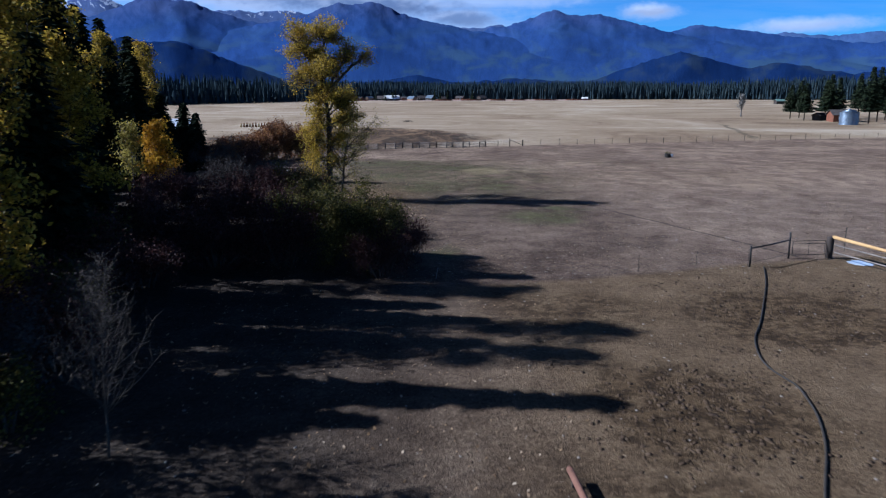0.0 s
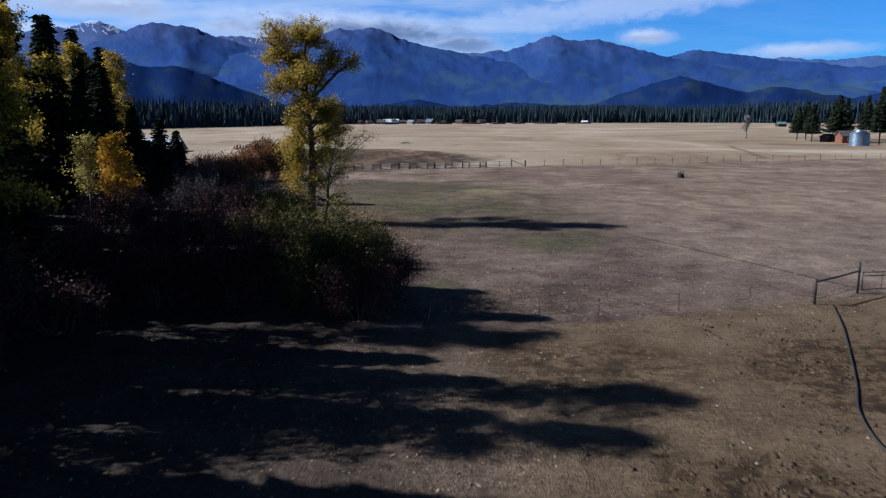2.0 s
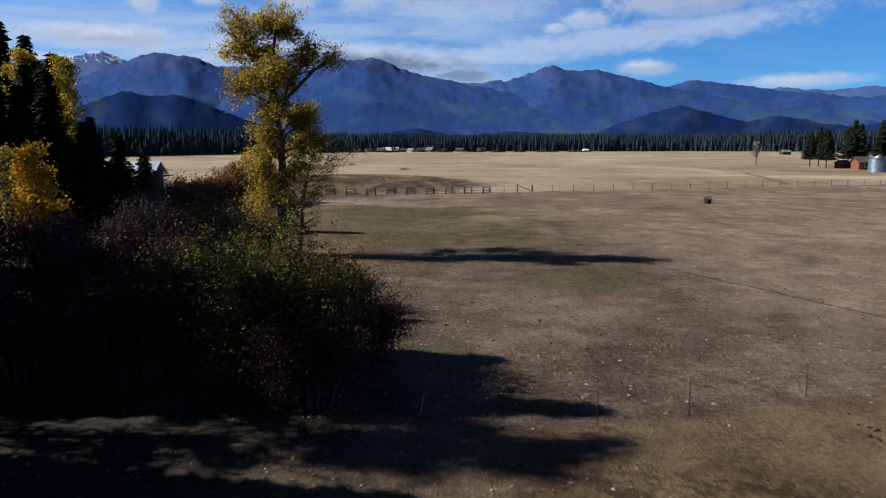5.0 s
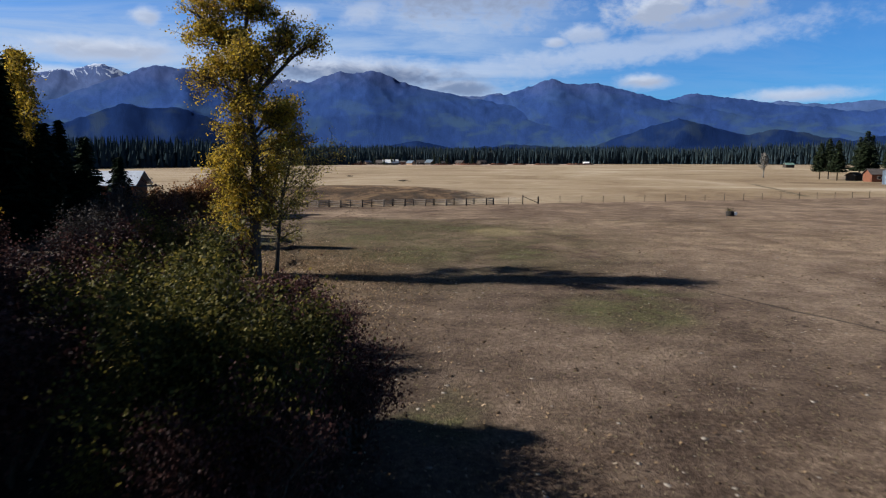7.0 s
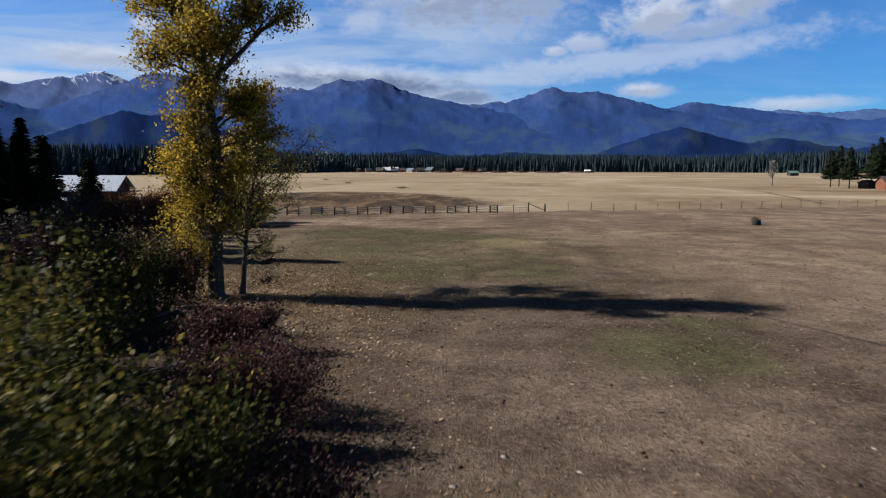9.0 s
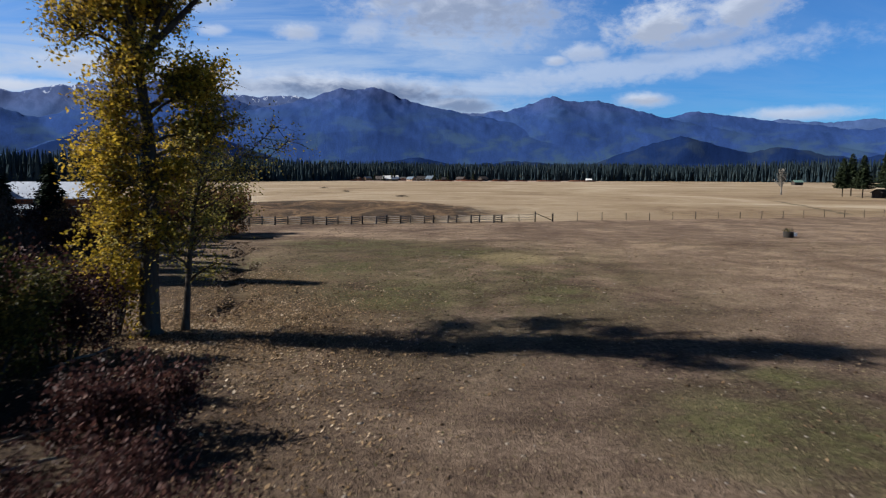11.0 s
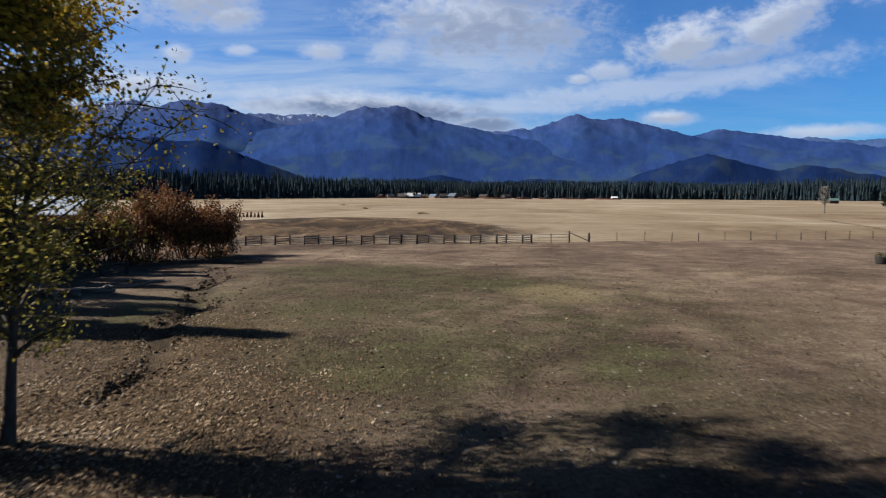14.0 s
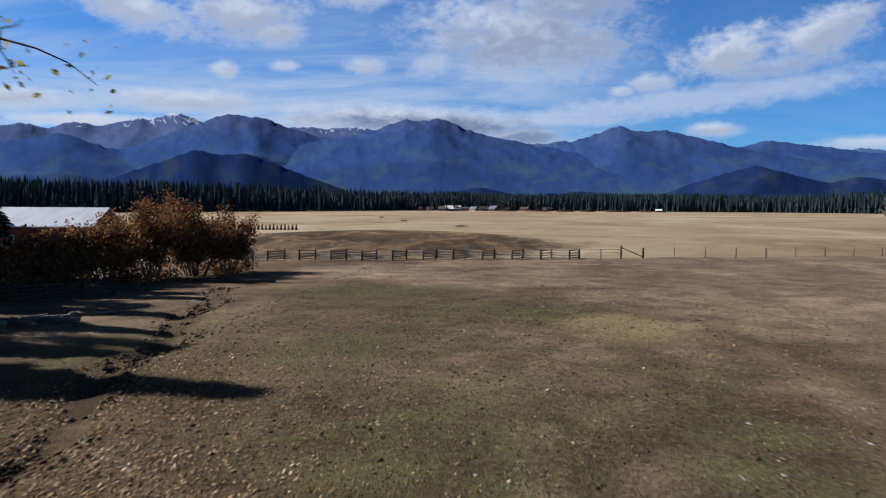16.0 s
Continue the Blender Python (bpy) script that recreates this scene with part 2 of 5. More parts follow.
STRAW = simple("straw", (0.24, 0.17, 0.075), (0.42, 0.32, 0.16), 6.0, 0.9, 0.1)
ICE = simple("wet_ice", (0.36, 0.42, 0.47), (0.55, 0.60, 0.64), 2.0, 0.15, 0.5, bump=0.1)


# ---- mesh helpers ----
def mesh(name, verts, faces, mats, parent=None, smooth=False, index=None, label=""):
    me = bpy.data.meshes.new(name)
    me.from_pydata([tuple(v) for v in verts] if not isinstance(verts, np.ndarray) else verts.tolist(), [], faces if isinstance(faces, list) else faces.tolist())
    for m in mats if isinstance(mats, (list, tuple)) else [mats]:
        me.materials.append(m)
    if smooth:
        me.shade_smooth()
    if index is not None:
        me.polygons.foreach_set("material_index", index)
    me.update()
    ob = new(name, me)
    if parent is not None:
        ob.parent = parent
    if label:
        tagged(ob, label)
    return ob


def thing(name, x, y, z, label, category, group="", turn=0.0):
    ob = new(name)
    ob.matrix_world = pose(x, y, z, 0, 0, turn)
    ob.empty_display_size = 0.3
    return tagged(ob, label, category, group)


class Build:
    """Collects simple solids into one mesh."""

    def __init__(self):
        self.v, self.f = [], []

    def add(self, v, f):
        k = len(self.v)
        self.v += [tuple(p) for p in v]
        self.f += [tuple(i + k for i in q) for q in f]

    def box(self, x0, y0, z0, x1, y1, z1):
        self.add([(x, y, z) for z in (z0, z1) for x, y in ((x0, y0), (x1, y0), (x1, y1), (x0, y1))],
                 [(0, 3, 2, 1), (4, 5, 6, 7), (0, 1, 5, 4), (1, 2, 6, 5), (2, 3, 7, 6), (3, 0, 4, 7)])

    def tube(self, points, radii, sides=6, cap=True):
        pts = [Vector(p) for p in points]
        k, n = len(self.v), len(pts)
        side = None
        for i, p in enumerate(pts):
            d = (pts[min(i + 1, n - 1)] - pts[max(i - 1, 0)]).normalized()
            if side is None:
                side = d.orthogonal().normalized()
            side = (side - d * side.dot(d)).normalized()
            other = d.cross(side)
            r = radii[i] if isinstance(radii, (list, tuple)) else radii
            for s in range(sides):
                a = 2 * math.pi * s / sides
                self.v.append(tuple(p + (side * math.cos(a) + other * math.sin(a)) * r))
        for i in range(n - 1):
            for s in range(sides):
                a, b = k + i * sides + s, k + i * sides + (s + 1) % sides
                self.f.append((a, b, b + sides, a + sides))
        if cap:
            self.f.append(tuple(k + s for s in reversed(range(sides))))
            self.f.append(tuple(k + (n - 1) * sides + s for s in range(sides)))

    def put(self, name, mats, parent=None, smooth=False, label=""):
        return mesh(name, self.v, self.f, mats, parent, smooth, label=label)


def smooth01(v, lo, hi):
    s = np.clip((v - lo) / (hi - lo), 0, 1)
    return s * s * (3 - 2 * s)


def gz(x, y):
    """The height of the ground."""
    x, y = np.asarray(x, float), np.asarray(y, float)
    z = -1.0 * smooth01(y, 95, 160)
    z = z + 1.9 * np.exp(-((((x + 19) / 30) ** 2 + ((y - 206) / 24) ** 2) ** 1.4))
    z = z + 0.05 * np.sin(x * 0.31 + 1.3 * np.sin(y * 0.11)) * np.sin(y * 0.23 + 0.6) * smooth01(400 - y, 0, 200)
    edge = np.abs(x + 8.8 + (y - 81) * 0.235 + 0.5 * np.sin(y * 0.5))
    z = z - 0.28 * np.exp(-((edge / 0.5) ** 2)) * smooth01(y, 77, 82) * smooth01(122 - y, 0, 8)
    return z


def G(x, y):
    return float(gz(x, y))

# ---- the ground: one sheet from the corral to the horizon ----
def spread(fine, first, far, grow):
    out, step = [], first
    at = fine
    while at < far:
        at, step = at + step, step * grow
        out.append(min(at, far))
    return out


gx = np.array([-v for v in reversed(spread(60, 1.3, 4900, 1.16))] + list(np.arange(-60, 60.1, 1.0)) + spread(60, 1.3, 4900, 1.16))
gy = np.array([-v for v in reversed(spread(0, 2.0, 600, 1.3))] + list(np.arange(0, 240.1, 1.0)) + spread(240, 1.3, 4950, 1.15))
GX, GY = np.meshgrid(gx, gy)
nx, ny = len(gx), len(gy)
verts = np.stack([GX, GY, gz(GX, GY)], -1).reshape(-1, 3)
ii = (np.arange(ny - 1)[:, None] * nx + np.arange(nx - 1)[None]).ravel()
faces = np.stack([ii, ii + 1, ii + nx + 1, ii + nx], -1)

n = material("ground_soil_and_grass", 0.97, 0.1)
gxs, gys, _ = n.split(n.pos)
wob = n.calc("SUBTRACT", n.grain(n.pos, 0.16, 5, 0.6), 0.5)
wob2 = n.calc("SUBTRACT", n.grain(n.scaled(n.pos, (1, 1, 1), (31, 17, 0)), 0.16, 5, 0.6), 0.5)
fx = n.calc("MULTIPLY_ADD", wob, 5.0, gxs)
fy = n.calc("MULTIPLY_ADD", wob2, 5.0, gys)


def patch(cx, cy, rx, ry, soft=0.5):
    u = n.calc("DIVIDE", n.calc("SUBTRACT", fx, cx), rx)
    v = n.calc("DIVIDE", n.calc("SUBTRACT", fy, cy), ry)
    r = n.calc("SQRT", n.calc("ADD", n.calc("MULTIPLY", u, u), n.calc("MULTIPLY", v, v)))
    return n.step(r, 1.0 + soft, 1.0 - soft)


g_wide = n.grain(n.pos, 0.05, 4, 0.6)
g_mid = n.grain(n.pos, 0.38, 7, 0.72)
g_fine = n.grain(n.pos, 4.0, 6, 0.7)
g_dot = n.grain(n.pos, 16.0, 3, 0.7)
g_clod = n.grain(n.pos, 8.0, 4, 0.75)
tone = n.calc("ADD", n.calc("ADD", n.calc("MULTIPLY", g_mid, 0.42), n.calc("MULTIPLY", g_fine, 0.33)), n.calc("MULTIPLY", g_clod, 0.25))
tone = n.calc("MULTIPLY_ADD", n.calc("SUBTRACT", tone, 0.5), 2.1, 0.5)
# bare grazed pasture
past = n.ramp(tone, [(0.25, (0.024, 0.016, 0.012)), (0.44, (0.064, 0.045, 0.033)), (0.58, (0.100, 0.074, 0.055)), (0.76, (0.172, 0.133, 0.099))])
pale = n.ramp(tone, [(0.25, (0.082, 0.060, 0.045)), (0.46, (0.165, 0.127, 0.095)), (0.60, (0.224, 0.175, 0.133)), (0.78, (0.310, 0.250, 0.192))])
col = n.mix(n.calc("MULTIPLY", n.step(g_wide, 0.42, 0.62), 0.75), past, pale)
right = n.calc("MULTIPLY", n.step(fx, 9.0, 24.0), n.step(fy, 118.0, 70.0, 0.45, 1.0))
col = n.mix(n.calc("MULTIPLY", right, 0.85), col, pale)
# grazed-down and trampled patches a few steps across
worn_at = n.grain(n.scaled(n.pos, (0.17, 0.10, 1), (5, 2, 0)), 1.0, 7, 0.72, 0.6)
col = n.mix(1.0, col, n.ramp(worn_at, [(0.34, (0.60, 0.54, 0.52)), (0.48, (0.95, 0.92, 0.90)), (0.56, (1.05, 1.02, 0.98)), (0.68, (1.40, 1.38, 1.34))]), "MULTIPLY")
# greyer, dustier soil near the corral, browner further out
col = n.mix(1.0, col, n.mix(n.step(fy, 66.0, 98.0), (0.90, 0.87, 0.85), (1.16, 1.11, 1.03)), "MULTIPLY")
# small dark scuffs and crumbs
scuff = n.calc("MULTIPLY", n.step(n.grain(n.pos, 2.6, 5, 0.8), 0.54, 0.66), n.step(n.grain(n.pos, 0.3, 3), 0.35, 0.65, 0.25, 0.9))
col = n.mix(scuff, col, (0.024, 0.018, 0.013))
# green flushes of grass
turf = n.ramp(tone, [(0.25, (0.018, 0.020, 0.007)), (0.5, (0.052, 0.055, 0.018)), (0.76, (0.108, 0.106, 0.044))])
green = patch(10.0, 64.2, 3.6, 3.4)
for cx, cy, rx, ry in ((-0.5, 85, 3.6, 6.5), (7.8, 85, 2.6, 3.2), (-13.5, 97, 3.0, 8.0), (1.5, 108, 7.5, 5.0), (-7.0, 118, 8.0, 7.0), (-5.0, 96, 3.0, 6.0), (1.5, 49.5, 1.4, 2.0), (13.0, 68.5, 2.5, 1.4)):
    green = n.calc("MAXIMUM", green, patch(cx, cy, rx, ry))
lush = n.calc("MULTIPLY", green, n.step(g_mid, 0.36, 0.60, 0.15, 0.8))
green = n.calc("MULTIPLY", patch(1.0, 97, 15, 22, 0.6), 0.6)
broken = n.calc("MULTIPLY", n.step(n.grain(n.scaled(n.pos, (0.16, 0.11, 1)), 1.0, 6, 0.7), 0.40, 0.54), n.step(g_fine, 0.30, 0.60, 0.35, 1.0))
col = n.mix(n.calc("MAXIMUM", lush, n.calc("MULTIPLY", green, broken)), col, turf)
# scattered old straw
col = n.mix(n.calc("MULTIPLY", patch(7.6, 103.5, 2.8, 3.8), n.step(g_fine, 0.30, 0.60, 0.15, 0.65)), col, (0.25, 0.195, 0.105))
# trodden earth of the corral
earth = n.ramp(tone, [(0.25, (0.046, 0.029, 0.015)), (0.46, (0.098, 0.066, 0.036)), (0.60, (0.132, 0.092, 0.052)), (0.78, (0.176, 0.130, 0.080))])
worn = n.ramp(tone, [(0.25, (0.032, 0.019, 0.008)), (0.50, (0.074, 0.047, 0.022)), (0.78, (0.120, 0.084, 0.046))])
dung = n.ramp(tone, [(0.30, (0.010, 0.006, 0.003)), (0.70, (0.046, 0.028, 0.012))])
zone = n.calc("MAXIMUM", patch(18.5, 34.0, 5.5, 4.5), patch(9.3, 23.5, 3.6, 4.4))
zone = n.calc("MAXIMUM", zone, n.calc("MULTIPLY", n.calc("MAXIMUM", patch(4.0, 17.0, 6.0, 3.0), patch(4.5, 35.5, 7.0, 3.6)), 0.7))
earth = n.mix(n.calc("MULTIPLY", zone, 0.8), earth, worn)
spots = n.calc("MULTIPLY", n.step(n.grain(n.pos, 1.1, 6, 0.75), 0.47, 0.54), n.step(zone, 0.2, 0.8, 0.12, 1.0))
earth = n.mix(n.calc("MULTIPLY", spots, 0.85), earth, dung)
line = n.calc("SUBTRACT", n.calc("MULTIPLY_ADD", gxs, 0.27, 39.7), n.calc("MULTIPLY_ADD", wob2, 1.4, gys))
col = n.mix(n.calc("MULTIPLY", n.step(line, -0.5, 0.6), n.step(fx, -3.0, 8.0, 0.35, 1.0)), col, earth)
# a narrow trodden trail from the gate across the pasture
trail = n.calc("ABSOLUTE", n.calc("SUBTRACT", n.calc("MULTIPLY_ADD", wob, 0.9, gxs), n.calc("MULTIPLY_ADD", gys, -0.4031, 44.231)))
trail = n.calc("MULTIPLY", n.step(trail, 0.22, 0.06), n.calc("MULTIPLY", n.step(gys, 46.0, 48.0), n.step(gys, 74.0, 66.0)))
col = n.mix(n.calc("MULTIPLY", trail, 0.75), col, (0.030, 0.023, 0.018))
# humus under the grove and thicket, its colour darkened further to deepen the shade
shaded_humus = n.ramp(tone, [(0.28, (0.012, 0.009, 0.007)), (0.55, (0.030, 0.024, 0.018)), (0.76, (0.066, 0.052, 0.040))])
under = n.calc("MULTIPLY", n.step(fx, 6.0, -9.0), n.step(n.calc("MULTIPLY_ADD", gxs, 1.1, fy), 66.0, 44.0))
col = n.mix(n.calc("MULTIPLY", under, 0.9), col, shaded_humus)
# leaf litter under the cottonwoods
lit = n.ramp(n.cells(n.pos, 13.0)["Color"], [(0.1, (0.025, 0.016, 0.009)), (0.55, (0.066, 0.042, 0.020)), (0.95, (0.135, 0.092, 0.044))])
leaves_on = n.calc("MAXIMUM", n.calc("MAXIMUM", patch(-8.0, 76, 7.5, 9.0, 0.6), patch(-10, 88, 4.0, 8.0, 0.6)), n.calc("MULTIPLY", patch(-14, 62, 12, 12, 0.5), 0.35))
col = n.mix(n.calc("MULTIPLY", leaves_on, n.step(g_fine, 0.34, 0.62, 0.15, 0.85)), col, lit)
# the worn edge of the ditch
ditch = n.calc("ABSOLUTE", n.calc("ADD", gxs, n.calc("MULTIPLY_ADD", gys, 0.235, 8.8 - 81 * 0.235)))
ditch = n.step(n.calc("MULTIPLY_ADD", wob, 2.5, ditch), 0.85, 0.25)
ditch = n.calc("MULTIPLY", ditch, n.calc("MULTIPLY", n.step(gys, 78, 83), n.step(gys, 121, 114)))
col = n.mix(n.calc("MULTIPLY", ditch, 0.5), col, (0.0277, 0.0198, 0.0119))
# hay meadow beyond the fence, with mown bands
band = n.grain(n.scaled(n.pos, (0.012, 0.013, 1)), 1.0, 8, 0.70, 1.2)
meadow = n.ramp(n.calc("ADD", n.calc("MULTIPLY", band, 0.8), n.calc("MULTIPLY", g_mid, 0.2)), [(0.36, (0.125, 0.084, 0.050)), (0.46, (0.200, 0.146, 0.090)), (0.55, (0.262, 0.204, 0.135)), (0.66, (0.350, 0.296, 0.218))])
over = n.calc("SUBTRACT", n.calc("MULTIPLY_ADD", wob2, 1.2, gys), n.calc("MULTIPLY_ADD", gxs, 0.245, 161.0))
col = n.mix(n.step(over, -0.6, 0.6), col, meadow)
# the bare pinkish yard of the far ranch
yard = n.calc("MULTIPLY", n.step(gys, 985.0, 1030.0), n.calc("MULTIPLY", n.step(gxs, -260.0, -190.0), n.step(gxs, 270.0, 210.0)))
col = n.mix(n.calc("MULTIPLY", yard, 0.8), col, (0.30, 0.215, 0.180))
# a dark drain winding through the meadow
drain = n.calc("ABSOLUTE", n.calc("SUBTRACT", n.calc("MULTIPLY_ADD", wob, 9.0, gxs), n.calc("MULTIPLY_ADD", gys, 0.29, 30.5)))
drain = n.calc("MULTIPLY", n.step(drain, 1.3, 0.4), n.calc("MULTIPLY", n.step(gys, 184.0, 194.0), n.step(gys, 275.0, 262.0)))
col = n.mix(n.calc("MULTIPLY", drain, 0.7), col, (0.060, 0.050, 0.030))
# the dark harrowed rise behind the rail fence
rise = n.ramp(n.calc("ADD", n.calc("MULTIPLY", n.grain(n.scaled(n.pos, (0.15, 0.06, 1), (3, 8, 0)), 1.0, 8, 0.74, 1.0), 0.75), n.calc("MULTIPLY", g_fine, 0.25)), [(0.42, (0.012, 0.007, 0.004)), (0.49, (0.052, 0.030, 0.015)), (0.55, (0.115, 0.070, 0.036)), (0.62, (0.21, 0.142, 0.080))])
u = n.calc("DIVIDE", n.calc("ADD", n.calc("MULTIPLY_ADD", wob, 14.0, gxs), 24.0), 40.0)
v = n.calc("DIVIDE", n.calc("SUBTRACT", n.calc("MULTIPLY_ADD", wob2, 22.0, gys), 188.0), 33.0)
mound = n.step(n.calc("ADD", n.calc("ADD", n.calc("MULTIPLY", u, u), n.calc("MULTIPLY", v, v)), n.calc("MULTIPLY", n.calc("SUBTRACT", g_mid, 0.5), 1.2)), 1.15, 0.6)
mound = n.calc("MULTIPLY", mound, n.step(over, 0.5, 3.0))
col = n.mix(n.calc("MULTIPLY", mound, 0.92), col, rise)
n.link(col, n.b.inputs["Base Color"])
relief = n.calc("ADD", n.calc("MULTIPLY", g_fine, 0.7), n.calc("MULTIPLY", g_dot, 0.3))
n.link(n.bump(relief, 0.9, 0.16), n.b.inputs["Normal"])
GROUND = n.m
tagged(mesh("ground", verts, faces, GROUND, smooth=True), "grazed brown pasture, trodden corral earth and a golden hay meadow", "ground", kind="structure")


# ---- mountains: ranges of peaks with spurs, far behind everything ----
def hazed_mountain(name, forest, glade, rock, snowline):
    """Wooded lower slopes, bare rock above, gullies running down the slope, all tinted with painted haze."""
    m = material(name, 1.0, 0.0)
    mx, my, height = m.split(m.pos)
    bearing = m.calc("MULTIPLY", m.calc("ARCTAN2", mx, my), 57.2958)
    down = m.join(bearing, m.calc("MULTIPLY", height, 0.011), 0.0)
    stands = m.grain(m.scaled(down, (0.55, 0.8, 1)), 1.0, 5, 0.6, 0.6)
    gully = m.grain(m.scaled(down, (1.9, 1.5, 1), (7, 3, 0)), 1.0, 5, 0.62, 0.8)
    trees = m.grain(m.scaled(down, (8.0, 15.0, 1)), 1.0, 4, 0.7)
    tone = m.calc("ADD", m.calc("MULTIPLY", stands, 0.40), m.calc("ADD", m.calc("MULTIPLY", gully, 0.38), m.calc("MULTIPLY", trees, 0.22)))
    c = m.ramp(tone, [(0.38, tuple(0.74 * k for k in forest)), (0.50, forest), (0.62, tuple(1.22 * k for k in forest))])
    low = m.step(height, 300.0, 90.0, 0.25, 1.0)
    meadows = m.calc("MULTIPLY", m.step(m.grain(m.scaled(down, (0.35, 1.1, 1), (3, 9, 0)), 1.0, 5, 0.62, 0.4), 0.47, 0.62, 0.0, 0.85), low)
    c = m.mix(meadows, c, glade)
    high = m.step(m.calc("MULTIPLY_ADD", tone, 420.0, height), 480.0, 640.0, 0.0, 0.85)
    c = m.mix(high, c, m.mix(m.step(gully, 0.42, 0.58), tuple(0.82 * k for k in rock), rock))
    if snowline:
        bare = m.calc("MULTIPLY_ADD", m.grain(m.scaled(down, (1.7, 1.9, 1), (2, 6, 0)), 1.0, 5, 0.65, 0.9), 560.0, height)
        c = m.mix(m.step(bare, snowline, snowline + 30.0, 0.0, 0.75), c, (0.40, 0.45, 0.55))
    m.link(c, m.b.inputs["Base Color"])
    # normals pulled towards one direction, softening the slopes' contrast as haze would
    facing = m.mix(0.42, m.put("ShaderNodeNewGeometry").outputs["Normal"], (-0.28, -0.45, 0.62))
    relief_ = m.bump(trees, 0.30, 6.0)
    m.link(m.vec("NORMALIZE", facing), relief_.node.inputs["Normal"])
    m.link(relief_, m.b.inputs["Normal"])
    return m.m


def mountain_range(name, label, near, far, peaks, mat, rough, seed, floor=0.6, az0=-62.0, az1=62.0, across=620, deep=90, ease=0.11):
    """peaks: azimuth and elevation of the top (degrees), fall to its left and to its right (degrees a degree)."""
    azs = np.linspace(az0, az1, across)
    crest = near + (far - near) * 0.78
    ds = np.concatenate([np.linspace(near, crest, deep - 12), np.linspace(crest, far, 13)[1:]])
    rad = 0.01745 * crest                      # metres to a degree at the crest
    reach = (crest - near) / rad
    v = np.zeros((deep, across, 3))
    bias = [(noise.noise((pa, seed, 1.0)) * 0.9, 0.8 + 0.35 * noise.noise((pa, seed, 4.0))) for pa, _, _, _ in peaks]
    for j, d in enumerate(ds):
        ahead = (crest - d) / rad
        low = min(max((d - near) / (0.25 * (crest - near)), 0.0), 1.0)
        inner = 1 - math.exp(-(ahead / 1.1) ** 2)
        for i, a in enumerate(azs):
            xx, yy = d * math.sin(radians(a)), d * math.cos(radians(a))
            wx, wy = noise.noise((xx / 700, yy / 700, seed)), noise.noise((xx / 700, yy / 700, seed + 7))
            best = math.exp(9.0 * floor)
            for (pa, pe, fl, fr), (skew, steep) in zip(peaks, bias):
                side = a - pa - skew * ahead * (0.3 if ease else 0.0) + wx * min(abs(ahead), 3.0) * 0.5
                fall = (fr if side > 0 else fl) / (1 + ease * max(ahead, 0.0))
                run = pe / reach * (steep if ease else 1.1) * (ahead if ahead > 0 else -2.0 * ahead)
                best += math.exp(9.0 * (pe - fall * (math.sqrt(side * side + 0.12) - 0.346) - run))
            best = math.log(best) / 9.0
            jag = 0.10 * noise.noise((a * 1.3, seed, 0)) + 0.09 * noise.noise((a * 3.3, seed, 5)) + 0.04 * noise.noise((a * 8.0, seed, 9))
            # spurs run down from the crest, with finer ribs between them
            q = a + 1.3 * wx + 0.35 * wy
            cut = 0.75 * abs(noise.noise((q * 0.34 + seed * 3, ahead * 0.16, seed))) + 0.26 * abs(noise.noise((q * 1.0, ahead * 0.40, seed + 3))) + 0.09 * abs(noise.noise((q * 3.0, ahead * 0.9, seed + 6)))
            tall = best + jag * (1 - inner) - (cut - 0.20) * rough * best * inner
            ends = min((a - az0) / 7.0, (az1 - a) / 7.0, 1.0)
            v[j, i] = xx, yy, max(math.tan(radians(tall)) * crest * low ** 0.7 * ends * ends * (3 - 2 * ends), 0.0) - 4.0
    k = (np.arange(deep - 1)[:, None] * across + np.arange(across - 1)[None]).ravel()
    f = np.stack([k, k + 1, k + across + 1, k + across], -1)
    return tagged(mesh(name, v.reshape(-1, 3), f, mat, smooth=True), label, "mountains", kind="structure")


# the blue of distance haze is painted into these colours, farthest range palest
FAR_HAZE = hazed_mountain("far_mountain_haze", (0.045, 0.080, 0.185), (0.052, 0.086, 0.172), (0.062, 0.088, 0.185), 790.0)
MID_HAZE = hazed_mountain("middle_mountain_haze", (0.021, 0.046, 0.142), (0.036, 0.068, 0.118), (0.043, 0.063, 0.148), 905.0)
HILL_HAZE = hazed_mountain("wooded_foothill_haze", (0.0075, 0.018, 0.062), (0.017, 0.029, 0.056), (0.018, 0.028, 0.060), 0)
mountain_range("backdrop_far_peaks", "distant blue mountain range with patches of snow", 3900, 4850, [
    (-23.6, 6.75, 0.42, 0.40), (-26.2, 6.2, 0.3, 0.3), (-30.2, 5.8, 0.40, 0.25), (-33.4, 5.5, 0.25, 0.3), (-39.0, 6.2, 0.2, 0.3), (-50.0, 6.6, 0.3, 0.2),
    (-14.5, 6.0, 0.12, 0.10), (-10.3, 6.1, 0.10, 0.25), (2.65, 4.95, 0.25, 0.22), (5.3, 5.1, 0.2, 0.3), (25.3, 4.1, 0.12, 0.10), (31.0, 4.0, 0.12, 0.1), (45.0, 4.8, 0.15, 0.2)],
    FAR_HAZE, 0.07, 2.3, 2.5, across=560, deep=50)
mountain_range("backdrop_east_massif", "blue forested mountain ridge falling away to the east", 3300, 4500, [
    (19.8, 4.85, 0.30, 0.18), (22.5, 4.4, 0.2, 0.2), (27.0, 3.75, 0.15, 0.15), (38.0, 4.6, 0.2, 0.2)], MID_HAZE, 0.075, 5.1, 0.4, -16.0, 62.0, 340, 66)
